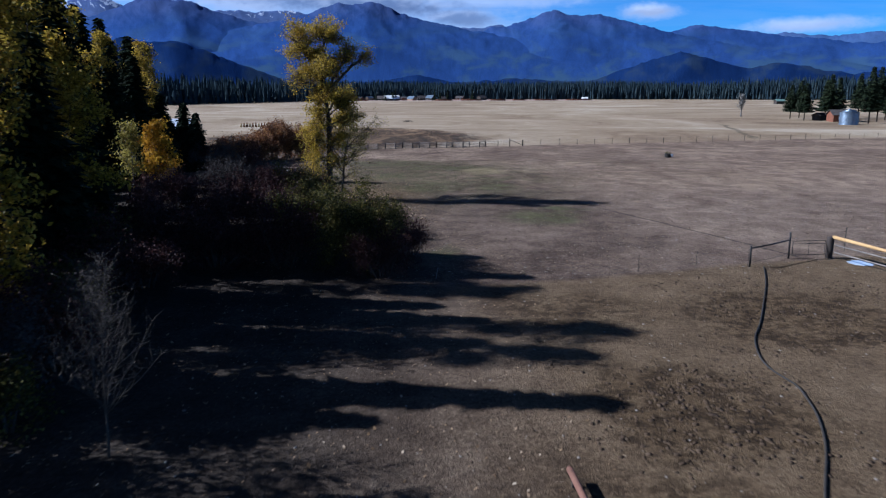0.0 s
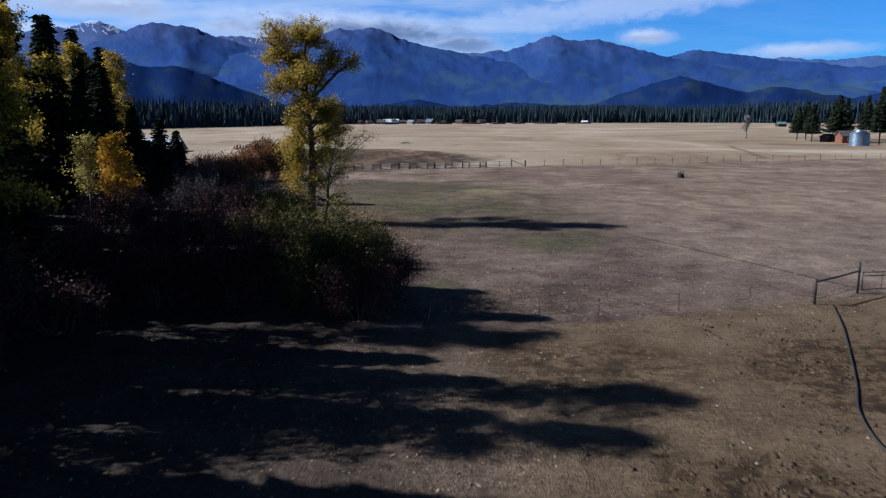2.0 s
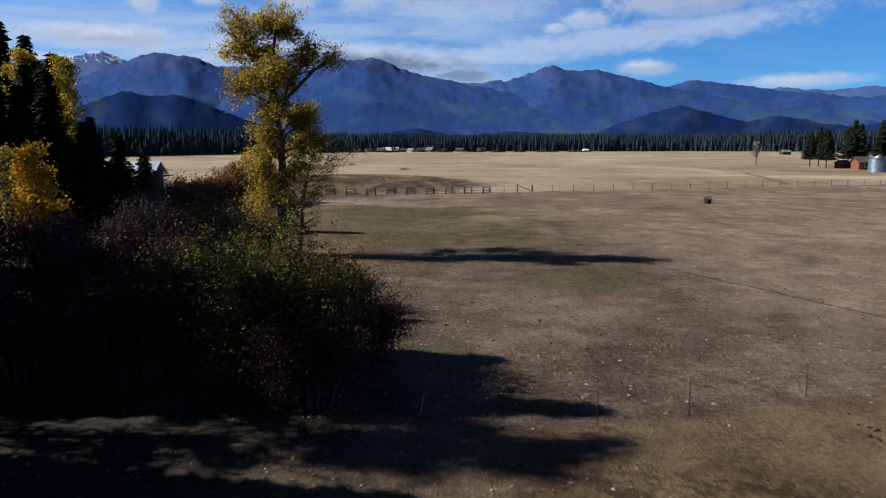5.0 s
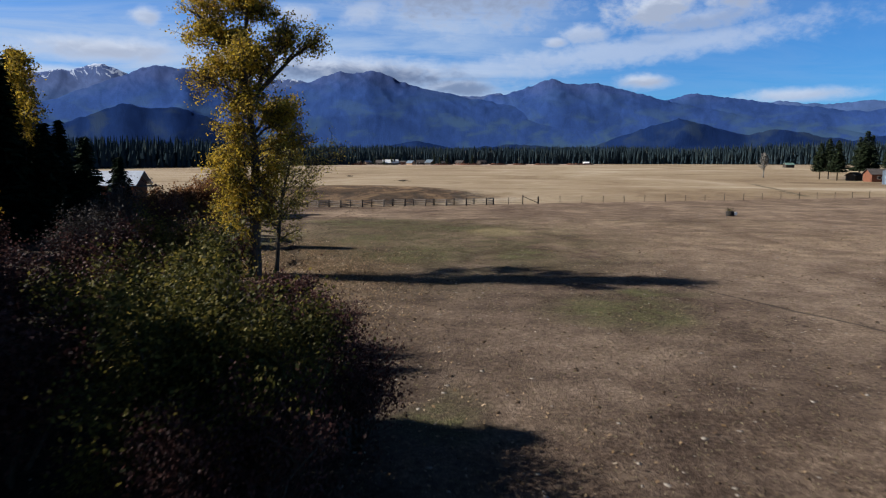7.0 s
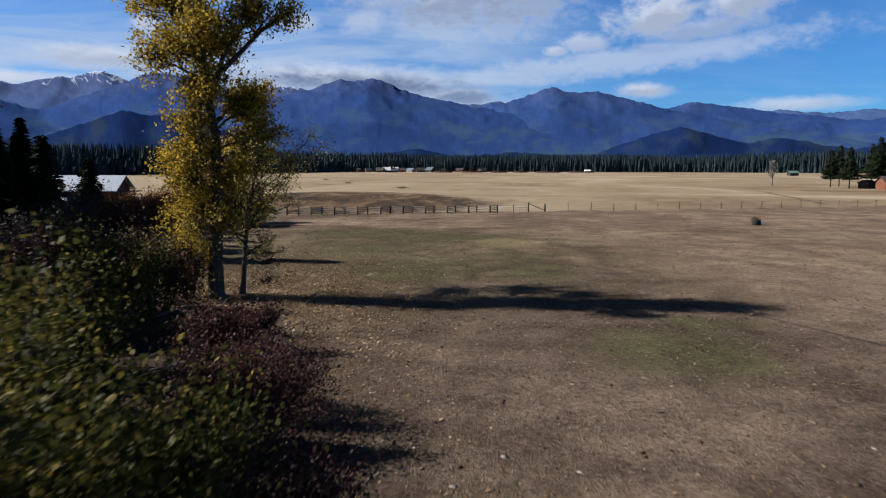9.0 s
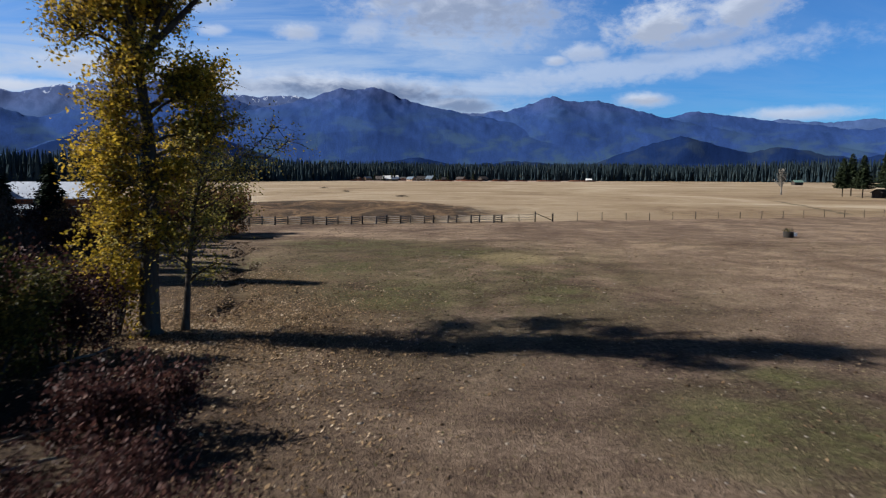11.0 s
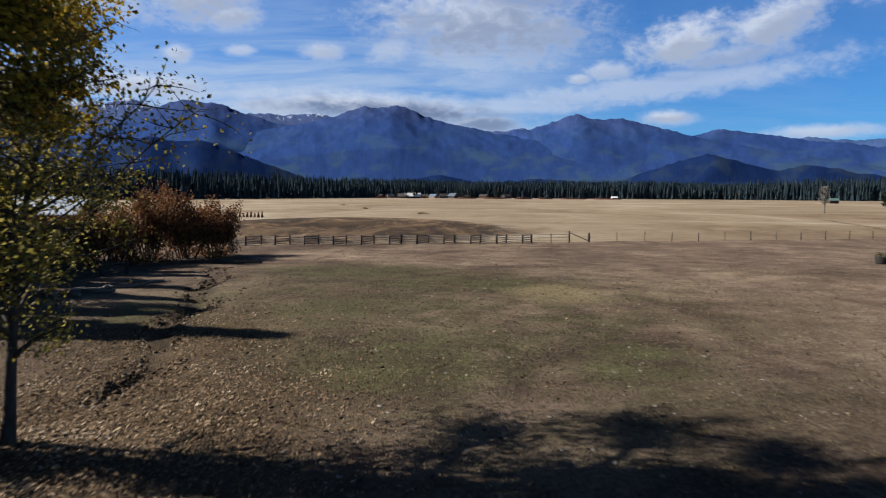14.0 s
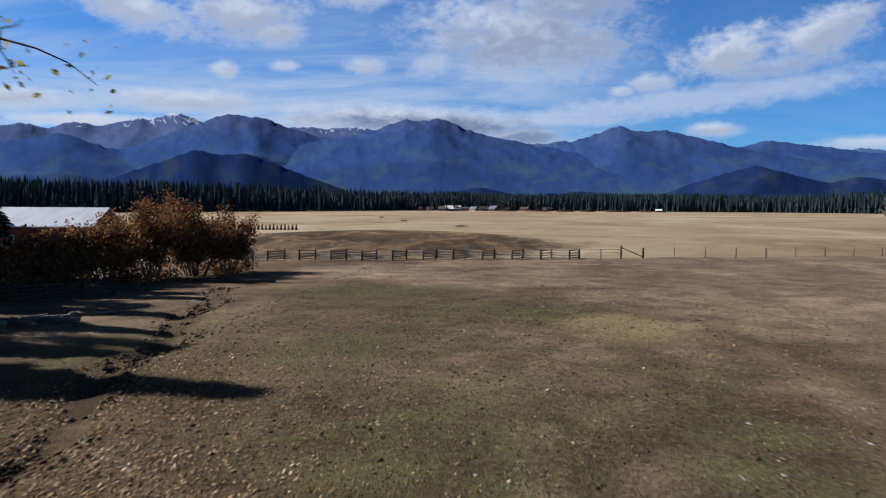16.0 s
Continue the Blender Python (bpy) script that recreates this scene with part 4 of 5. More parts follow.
for i, (x, y, h, w) in enumerate([
        (-55, 119, 25, 6.0), (-48.5, 94.5, 29, 5.6), (-62, 110, 21, 5.0), (-47, 112, 19, 4.4), (-44, 104, 17.5, 4.4), (-51, 121, 20, 4.6), (-45.5, 98.5, 22, 4.4), (-46, 86, 21, 4.8), (-35, 60, 20.0, 4.4),
        (-32.5, 55, 20.0, 4.2), (-36.5, 66, 13, 4.4), (-42, 92, 21, 4.2), (-60, 126, 15, 4.0), (-52, 124, 12, 3.4), (-33, 50, 14, 4.0), (-39, 66, 14, 4.2), (-34, 57.6, 20.0, 4.2), (-38, 61, 20.0, 4.2),
        (-41, 70, 14, 4.4), (-32, 44, 13, 4.0), (-43.5, 118, 12.5, 3.2), (-47.5, 124, 11.0, 3.2), (-50.1, 116, 23, 4.6), (-41.5, 103, 17.0, 3.2), (-25.2, 51.2, 19.6, 3.4), (-26.2, 46.3, 22, 3.4),
        (-22.3, 27.6, 20, 2.4), (-22.6, 25.4, 14, 2.2), (-23.0, 33.6, 17.5, 2.6), (-41.5, 78, 14, 4.2), (-30.5, 57.5, 20.0, 3.6), (-36.0, 100, 11.1, 2.7), (-35.1, 106, 10.0, 2.9), (-38.7, 123, 8.3, 2.9),
        (-42.1, 112, 7.8, 2.8), (-41.1, 118, 6.7, 2.8), (-39, 93, 14.5, 3.4), (-40.2, 102.6, 18, 3.8), (-42.8, 108, 19.5, 4.0), (-37.9, 96.8, 16, 3.0), (-34, 84, 10, 2.8), (-20.5, 39.0, 14.5, 3.0),
        (-23.8, 37.6, 15.5, 2.6), (-22.0, 36.8, 17, 2.8)]):
    spruce("spruce_tree", x, y, h, w, NEEDLE, "dark spruce standing in deep shade" if h > 12 else "small dark spruce in the grove", 90 + i, dense=1.15, group="spruces")

# the thicket along the pasture
shrub("bush", -4.3, 45.6, 3.0, 3.4, 5.3, 42000, 0.115, GREEN, "large bush with green and yellowing leaves", 201, 14)
shrub("bush", -1.3, 47.4, 1.3, 2.0, 2.9, 9000, 0.085, DARKRED, "dark red bush at the pasture's edge", 202, 8)
shrub("bush", -3.0, 42.8, 2.2, 1.6, 3.6, 15000, 0.09, DARKRED, "dark red bush before the large green one", 203, 8)
shrub("bush", -8.6, 53.0, 3.0, 4.0, 4.7, 24000, 0.125, GREEN, "bush with green and yellow leaves", 204, 11)
shrub("bush", -3.9, 56.0, 2.4, 4.2, 2.3, 20000, 0.085, DARKRED, "low dark red thicket beside the pasture", 205, 10)
shrub("bush", -9.4, 45.6, 2.6, 2.6, 4.2, 8000, 0.15, DARKRED, "shaded dark red bush in the thicket", 206, 9)
for i, (x, y, rx, ry, h, cnt, mt, lab) in enumerate([
        (-13.8, 45.6, 2.6, 2.4, 3.7, 6000, DARKRED, "red-leaved bush in the shaded thicket"),
        (-17.6, 48.5, 2.8, 2.6, 4.4, 6000, DARKRED, "red-leaved bush in the shaded thicket"),
        (-22.2, 53.0, 3.0, 3.0, 4.4, 6000, DARKRED, "red-leaved bush in the shaded thicket"),
        (-14.5, 53.0, 3.2, 3.0, 4.6, 7000, DARKRED, "red-leaved bush in the shaded thicket"),
        (-18.5, 59.5, 3.4, 3.2, 4.3, 7000, DARKRED, "red-leaved bush in the shaded thicket"),
        (-26.8, 57.2, 2.6, 2.4, 4.2, 6500, GREEN, "bush with dull green and yellow leaves"),
        (-12.6, 67.2, 2.6, 2.4, 4.5, 9000, GREEN, "low bush with green and yellow leaves"),
        (-12.5, 60.5, 2.8, 2.6, 3.8, 6000, DARKRED, "low red-leaved bush beside the cottonwoods"),
        (-24.5, 65.5, 3.2, 3.0, 4.0, 5500, DARKRED, "red-leaved bush in the shaded thicket"),
        (-30.5, 61.0, 3.0, 3.0, 4.4, 5000, DARKRED, "red-leaved bush in the shaded thicket"),
        (-18.0, 69.0, 2.8, 2.8, 3.4, 4500, TWIG, "leafless grey bush of bare twigs"),
        (-21.5, 77.0, 2.6, 2.6, 4.2, 4500, TWIG, "leafless grey bush of bare twigs"),
        (-26.0, 72.0, 3.0, 2.8, 3.8, 4500, DARKRED, "red-leaved bush in the shaded thicket"),
        (-15.8, 74.0, 2.2, 2.2, 2.6, 3200, DARKRED, "low red-leaved bush beside the cottonwoods"),
        (-36.0, 66.0, 3.4, 3.2, 4.6, 4500, DARKRED, "red-leaved bush in the shaded thicket"),
        (-6.6, 63.0, 2.0, 2.4, 2.0, 4500, DARKRED, "low dark red thicket beside the pasture"),
        (-12.0, 70.9, 2.2, 1.8, 3.5, 8000, DARKRED, "low red-leaved bush beside the cottonwoods"),
        (-15.2, 65.6, 2.4, 2.2, 4.2, 8000, DARKRED, "red-leaved bush in the shaded thicket"),
        (-15.8, 70.2, 2.2, 2.0, 3.9, 7000, DARKRED, "red-leaved bush in the shaded thicket"),
        (-16.5, 40.8, 2.4, 2.0, 3.2, 3600, DARKRED, "red-leaved bush in the shaded thicket"),
        (-20.5, 43.0, 2.6, 2.4, 3.8, 3600, GREEN, "shaded bush with dull green leaves"),
        (-15.0, 28.0, 2.0, 2.0, 3.0, 3000, DARKRED, "small red-leaved bush in the shade"),
        (-14.2, 22.5, 1.6, 1.6, 2.4, 2500, GREEN, "small dull green bush in the shade"),
        (-17.8, 37.4, 2.2, 2.2, 4.2, 3600, DARKRED, "red-leaved bush in the shaded thicket"),
        (-17.2, 29.6, 2.0, 2.2, 3.8, 3200, DARKRED, "red-leaved bush in the shaded thicket"),
        (-15.6, 25.4, 1.8, 1.8, 3.2, 2600, TWIG, "leafless grey bush of bare twigs"),
        (-16.6, 19.6, 2.0, 2.2, 3.6, 3000, DARKRED, "small red-leaved bush in the shade"),
        (-17.5, 33.5, 2.2, 2.0, 3.4, 3200, GREEN, "shaded bush with dull green leaves")]):
    shrub("bush", x, y, rx, ry, h, int(cnt * 1.5), 0.135, mt, lab, 220 + i, 9, group="thicket")

# the rust-coloured hedge by the house
for i, (x, y, rx, ry, h, cnt, mt) in enumerate([(-23.6, 134.5, 2.8, 3.0, 5.9, 13000, RUST), (-25.0, 130.5, 3.2, 3.2, 6.4, 14000, RUST), (-27.0, 126.5, 3.2, 3.2, 6.5, 14000, RUST), (-28.3, 121.5, 3.0, 3.2, 5.0, 13000, RUST),
                                              (-29.5, 117.0, 2.8, 3.0, 3.9, 12000, RUST), (-30.5, 112.0, 2.8, 2.8, 3.9, 11000, RUST), (-33.5, 124.0, 3.0, 3.0, 4.0, 7000, RUST), (-35.0, 114.0, 3.0, 3.0, 3.4, 7000, DARKRED)]):
    shrub("bush", x, y, rx, ry, h, cnt, 0.23, mt, "tall rust-coloured autumn bush by the rail fence", 260 + i, 13, base=0.12, group="hedge")
shrub("bush", -25.3, 90.6, 2.4, 2.2, 5.4, 9000, 0.14, TWIG, "leafless grey bush of bare twigs", 271, 14)
# two extra bushes, added only to cast shade towards the ditch
shrub("bush", -24.8, 99.5, 2.4, 2.4, 4.2, 7000, 0.15, DARKRED, "red-leaved bush added to shade the ground near the rail fence", 272, 10)
shrub("bush", -26.6, 94.6, 2.2, 2.2, 3.8, 6000, 0.15, DARKRED, "red-leaved bush added to shade the ground near the rail fence", 273, 10)
shrub("bush", -35.5, 106.0, 3.0, 2.6, 4.0, 4500, 0.2, TWIG, "leafless grey bush by the house", 270, 10)


# bare saplings and a bare young tree
def bare_tree(name, x, y, h, seed, label, spreadw=0.5, r0=0.07, count=26, bark=BARK, thick=1.0):
    rnd = random.Random(seed)
    root = thing(name, x, y, G(x, y) - 0.03, label, "tree")
    b = Build()
    line = limb(b, rnd, (0, 0, 0), (0.05, 0, 1), h, r0, 0.012, 0.06, 0.1, 6, 9)
    b.put("trunk", bark, root, True)
    t = Build()
    for i in range(count):
        s = rnd.uniform(0.25, 1.0)
        k = min(int(s * 9), 8)
        p = line[k].lerp(line[k + 1], s * 9 - k)
        a = rnd.uniform(0, 6.28)
        br = limb(t, rnd, p, (math.cos(a), math.sin(a), rnd.uniform(0.5, 1.2)), h * spreadw * (1.15 - s) * rnd.uniform(0.6, 1.2) + 0.3, r0 * 0.3, 0.004 * thick, 0.15, 0.08, 4, 5)
        for q in br[1:]:
            for _ in range(3):
                limb(t, rnd, q, (rnd.uniform(-1, 1), rnd.uniform(-1, 1), rnd.uniform(0.1, 1.0)), h * rnd.uniform(0.05, 0.14), 0.007 * thick, 0.002 * thick, 0.25, 0.05, 3, 3)
    t.put("twig_work", bark, root, True)
    return root


bare_tree("sapling", -9.9, 20.6, 5.6, 301, "leafless grey sapling in the shade", 0.5, 0.05, 40, BARK, 1.4)
bare_tree("sapling", -12.8, 26.0, 4.6, 302, "leafless grey sapling in the shade", 0.55, 0.04, 30, BARK)
bare_tree("bare_tree", 150.0, 350.0, 9.8, 303, "lone bare tree standing in the meadow", 0.45, 0.36, 44, PALEBARK, 9.0)

# pines round the farm to the east
for i, (x, y, h, w) in enumerate([(157, 304, 15.5, 5.2), (163, 296, 19, 5.6), (169, 310, 17, 5.6), (165, 272, 21, 5.8), (172, 266, 19, 5.4), (178, 288, 21.5, 6.0), (187, 274, 20, 5.6), (190, 302, 20, 5.8), (202, 288, 20, 5.6),
                                  (181, 322, 18, 5.6), (207, 312, 19, 5.6), (168, 330, 17, 5.4), (176, 276, 17, 5.0), (195, 330, 20, 5.8), (160, 322, 15, 5.0)]):
    spruce("pine_tree", x, y, h, w, PINE, "green pine beside the farm buildings", 130 + i, low=0.22, dense=0.8, droop=0.06, group="farm pines")


# ---- fences ----
def post(b, x, y, z0, h, r, sides=7, lean=(0, 0)):
    b.tube([(x, y, z0 - 0.3), (x + lean[0] * 0.5, y + lean[1] * 0.5, z0 + h * 0.5), (x + lean[0], y + lean[1], z0 + h - 0.02), (x + lean[0], y + lean[1], z0 + h)], [r, r, r, r * 0.8], sides)


def zigzag_fence(label, ends, count, sway, rails, height, seed, wood=RAIL):
    """A split-rail fence whose panels stand alternately to and fro."""
    rnd = random.Random(seed)
    (x0, y0), (x1, y1) = ends
    root = thing("rail_fence", x0, y0, G(x0, y0), label, "fence")
    base = Vector((x0, y0, G(x0, y0)))
    along = Vector((x1 - x0, y1 - y0, 0))
    off = Vector((-along.y, along.x, 0)).normalized()
    joints = []
    for i in range(count + 1):
        p = Vector((x0, y0, 0)) + along * (i / count) + off * (sway if i % 2 else -sway)
        joints.append(Vector((p.x, p.y, G(p.x, p.y))))
    for i, p in enumerate(joints):
        b = Build()
        q = p - base
        post(b, q.x, q.y, q.z, height + rnd.uniform(0.0, 0.14), rnd.uniform(0.11, 0.15), 6, (rnd.uniform(-0.05, 0.05), rnd.uniform(-0.05, 0.05)))
        b.put("post", DARKWOOD if i % 3 else wood, root, True)
    for i in range(count):
        a, c = joints[i] - base, joints[i + 1] - base
        d = (c - a).normalized() * 0.16
        for k in range(rails):
            z = 0.18 + (height - 0.28) * k / (rails - 1)
            b = Build()
            s0, s1 = rnd.uniform(-0.035, 0.035), rnd.uniform(-0.035, 0.035)
            r = rnd.uniform(0.05, 0.075)
            mid = a.lerp(c, 0.5) + Vector((0, 0, z - rnd.uniform(0, 0.04)))
            flank = Vector((-d.y, d.x, 0)).normalized() * 0.045
            ends_ = [a - d + Vector((0, 0, z + s0)), mid, c + d + Vector((0, 0, z + s1))]
            ring = [p + flank * w + Vector((0, 0, h)) for p in ends_ for w, h in ((-1, -r), (1, -r), (1.1, 0), (0.7, r), (-0.7, r), (-1.1, 0))]
            b.add(ring, [(m * 6 + s, m * 6 + (s + 1) % 6, m * 6 + 6 + (s + 1) % 6, m * 6 + 6 + s) for m in range(2) for s in range(6)] + [(5, 4, 3, 2, 1, 0), (12, 13, 14, 15, 16, 17)])
            b.put("rail", wood, root)
    return root


zigzag_fence("weathered split-rail fence zigzagging along the pasture", ((-29.5, 153.5), (13.0, 162.6)), 23, 0.85, 4, 1.22, 3)
# this fence takes the dark wood colour in place of the shade on it
zigzag_fence("split-rail fence by the rust-coloured hedge, coloured dark for its shade", ((-30.5, 106.4), (-23.3, 113.8)), 5, 0.25, 4, 1.0, 4, DARKWOOD)

# braced corner and the panel joining it
root = thing("fence_corner", 18.3, 163.8, G(18.3, 163.8), "dark braced corner of the field fence", "fence")
b = Build()
post(b, 0, 0, 0, 1.75, 0.11)
b.put("post", DARKWOOD, root, True)
b = Build()
post(b, 3.1, 1.0, 0, 1.45, 0.08)
b.put("post", DARKWOOD, root, True)
b = Build()
b.tube([(0.05, 0, 1.45), (1.6, 0.5, 0.82), (3.1, 1.0, 0.18)], 0.06, 6)
b.put("brace", DARKWOOD, root, True)
b = Build()
post(b, -2.7, -0.55, 0, 1.35, 0.06)
b.put("post", DARKWOOD, root, True)
for z in (0.4, 0.8, 1.22):
    b = Build()
    b.tube([(-5.2, -1.1, z), (-2.6, -0.55, z), (0, 0, z)], 0.035, 5)
    b.put("rail", RAIL, root, True)

# wire fence along the meadow
root = thing("wire_fence", 21.3, 164.8, 0, "wire fence on slim wooden posts along the meadow", "fence")
run = [(21.3 + 4.35 * i, 164.8 + 1.05 * i) for i in range(38)]
rnd = random.Random(8)
for i, (x, y) in enumerate(run):
    b = Build()
    post(b, x - 21.3, y - 164.8, G(x, y), 1.38 + rnd.uniform(-0.1, 0.12), rnd.uniform(0.045, 0.075), 6, (rnd.uniform(-0.06, 0.06), 0))
    b.put("post", DARKWOOD, root, True)
for z in (0.35, 0.7, 1.05, 1.28):
    b = Build()
    b.tube([(x - 21.3, y - 164.8, G(x, y) + z) for x, y in run], 0.007, 3)
    b.put("wire", STEEL, root)

# light wire fence of the corral
root = thing("wire_fence", 8.6, 42.0, 0, "light net-wire fence on thin steel posts round the corral", "fence")
run = [(5.6, 41.2), (8.6, 42.0), (13.0, 43.5), (16.8, 44.0), (20.3, 44.5)]
for x, y in run:
    b = Build()
    post(b, x - 8.6, y - 42.0, G(x, y), 1.15, 0.015, 4)
    b.put("post", STEEL, root)
for z in (0.1, 0.32, 0.54, 0.76, 0.98):
    b = Build()
    b.tube([(x - 8.6, y - 42.0, G(x, y) + z) for x, y in run], 0.0035, 3)
    b.put("wire", STEEL, root)


def rail_gate(x0, y0, x1, y1, label):
    """A tubular gate between two points: frame, bars and a brace."""
    root = thing("gate", x0, y0, G(x0, y0), label, "gate")
    d = Vector((x1 - x0, y1 - y0, 0))
    for z in (0.22, 0.98, 1.18):
        b = Build()
        b.tube([(0, 0, z), d * 0.5 + Vector((0, 0, z)), d + Vector((0, 0, z))], 0.026, 6)
        b.put("bar", STEEL, root, True)
    for s in (0.0, 0.5, 1.0):
        b = Build()
        b.tube([d * s + Vector((0, 0, 0.22)), d * s + Vector((0, 0, 1.2))], 0.026 if s != 0.5 else 0.018, 6)
        b.put("upright", STEEL, root, True)
    return root


rail_gate(24.35, 46.95, 26.65, 47.15, "dark tubular steel gate hung on a heavy post")
root = thing("pipe_gate", 20.4, 44.45, G(20.4, 44.4), "dark pipe gate frame with one top rail", "gate")
for x, y, h in ((0, 0, 1.38), (3.7, 2.45, 1.75)):
    b = Build()
    post(b, x, y, 0, h, 0.065, 8)
    b.put("post", STEEL, root, True)
b = Build()
b.tube([(0, 0, 1.2), (1.9, 1.25, 1.19), (3.7, 2.45, 1.22)], 0.05, 8)
b.put("rail", STEEL, root, True)
b = Build()
b.tube([(0, 0, 0.28), (1.9, 1.25, 0.24), (3.7, 2.45, 0.28)], 0.012, 5)
b.put("rail", STEEL, root, True)

root = thing("gate_post", 26.95, 47.1, G(27, 47), "thick dark wooden gate post", "post")
b = Build()
b.tube([(0, 0, -0.3), (0.01, 0, 0.6), (0, 0.01, 1.35), (0, 0, 1.44)], [0.24, 0.235, 0.23, 0.19], 12)
b.put("post", DARKWOOD, root, True)
root = thing("corral_rail", 27.2, 46.9, G(27, 47), "long fresh-peeled yellow pole forming the corral's top rail", "rail")
b = Build()
b.tube([(-0.1, 0.1, 1.45), (0.75, -3.0, 1.38), (1.7, -6.4, 1.28)], [0.12, 0.11, 0.10], 10)
b.put("pole", FRESH, root, True)
for z in (0.45, 0.95):
    b = Build()
    b.tube([(-0.05, -0.1, z), (0.75, -3.0, z - 0.03), (1.7, -6.3, z - 0.05)], [0.06, 0.055, 0.05], 8)
    b.put("rail", RAIL, root, True)
b = Build()
post(b, 1.72, -6.4, 0, 1.5, 0.12, 9)
b.put("post", DARKWOOD, root, True)
root = thing("steel_post", 29.2, 49.2, G(29.2, 49.2), "thin dark steel fence post", "post")
b = Build()
post(b, 0, 0, 0, 1.7, 0.03, 5)
b.put("post", STEEL, root)


# a frozen puddle by the gate post
def blob(name, cx, cy, rx, ry, z, mat, label, category, seed):
    rnd = random.Random(seed)
    k = 26
    ring = [(cx + rx * math.cos(2 * math.pi * i / k) * rnd.uniform(0.75, 1.1), cy + ry * math.sin(2 * math.pi * i / k) * rnd.uniform(0.75, 1.1)) for i in range(k)]
    v = [(x, y, G(x, y) + z) for x, y in ring] + [(x, y, G(x, y) - 0.05) for x, y in ring]
    f = [tuple(range(k))] + [(i, i + k, (i + 1) % k + k, (i + 1) % k) for i in range(k)]
    return tagged(mesh(name, v, f, mat), label, category)


blob("puddle", 28.3, 45.6, 0.85, 0.8, 0.02, ICE, "pale frozen puddle by the gate post", "puddle", 6)

# ---- the hose across the corral ----
path = [(21.2, 44.2), (19.6, 40.5), (17.6, 36.4), (16.0, 33.2), (14.8, 31.0), (14.0, 28.8), (13.75, 27.2), (13.9, 25.6), (13.75, 24.6), (13.3, 22.8), (12.4, 20.6), (10.9, 17.9), (9.6, 15.4)]
fine_path = []
for i in range(len(path) - 1):
    p0, p1, p2, p3 = (Vector((*path[max(0, min(len(path) - 1, i + k))], 0)) for k in (-1, 0, 1, 2))
    for s in np.linspace(0, 1, 9)[:-1]:
        q = 0.5 * (2 * p1 + (p2 - p0) * s + (2 * p0 - 5 * p1 + 4 * p2 - p3) * s * s + (3 * p1 - p0 - 3 * p2 + p3) * s ** 3)
        wig = 0.03 * math.sin(i * 1.1 + s * 1.1)
        fine_path.append((q.x + wig, q.y, G(q.x, q.y) + 0.05))
root = thing("hose", 0, 0, 0, "black rubber hose lying across the corral earth", "hose")
b = Build()
b.tube(fine_path, 0.04, 7)
b.put("hose_line", RUBBER, root, True)

# a rusty pipe lying in the corral
root = thing("pipe", 3.98, 18.9, G(3.9, 19.7), "reddish rusty pipe lying on the ground", "pipe")
b = Build()
b.tube([(0, 0, 0.42), (0.08, -1.3, 0.42), (0.2, -3.4, 0.40)], 0.10, 12)
b.put("tube", RUSTPIPE, root, True)
for y in (-0.25, -3.0):
    b = Build()
    b.tube([(0.05 - y * 0.05, y, -0.1), (0.05 - y * 0.05, y, 0.36)], 0.05, 7)
    b.put("support", DARKWOOD, root, True)


# ---- logs and debris ----
def log(x, y, length, r, turn, label, mat=BARK, tilt=0.0, category="log"):
    root = thing("log", x, y, G(x, y) + r * 0.75, label, category, turn=turn)
    rnd = random.Random(int(x * 91 + y * 7))
    b = Build()
    n_ = 6
    b.tube([(length * (i / n_ - 0.5), rnd.uniform(-0.05, 0.05), rnd.uniform(-0.03, 0.03) + tilt * (i / n_ - 0.5)) for i in range(n_ + 1)], [r * rnd.uniform(0.85, 1.1) * (1 - 0.25 * i / n_) for i in range(n_ + 1)], 9)
    b.put("stem", mat, root, True)
    return root


log(-6.3, 65.2, 6.0, 0.16, 106, "fallen dark log among leaf litter", BARK)
log(-9.0, 66.0, 4.5, 0.05, 35, "fallen bare branch among leaf litter", PALEBARK, 0.6)
log(-9.4, 63.4, 4.2, 0.045, 28, "fallen bare branch among leaf litter", PALEBARK, 0.4)
log(-11.6, 70.2, 3.6, 0.05, 40, "fallen bare branch among leaf litter", PALEBARK, 0.7)
log(-8.8, 61.2, 4.0, 0.05, 25, "fallen bare branch among leaf litter", PALEBARK, 0.5)
for i, (x, y, l, t) in enumerate([(-20.9, 101.4, 2.2, 20), (-20.4, 102.2, 1.8, 55), (-19.9, 103.0, 2.0, 100), (-21.4, 102.4, 1.6, 80), (-19.2, 104.2, 1.8, 35), (-22.0, 100.6, 2.0, 135), (-18.6, 107.2, 1.6, 65), (-20.6, 100.5, 1.5, 150), (-19.6, 101.6, 1.9, 5)]):
    log(x, y, l, 0.11 + 0.02 * (i % 3), t, "weathered grey log in a heap by the fence", PALEBARK if i % 2 else RAIL)
log(-19.2, 124.6, 6.5, 0.16, 6, "long log lying before the hedge", BARK)
log(-20.0, 126.0, 5.5, 0.14, 2, "long log lying before the hedge", BARK)
log(0.4, 42.2, 1.2, 0.03, 75, "crooked grey stick standing in the shade", PALEBARK, 0.9)
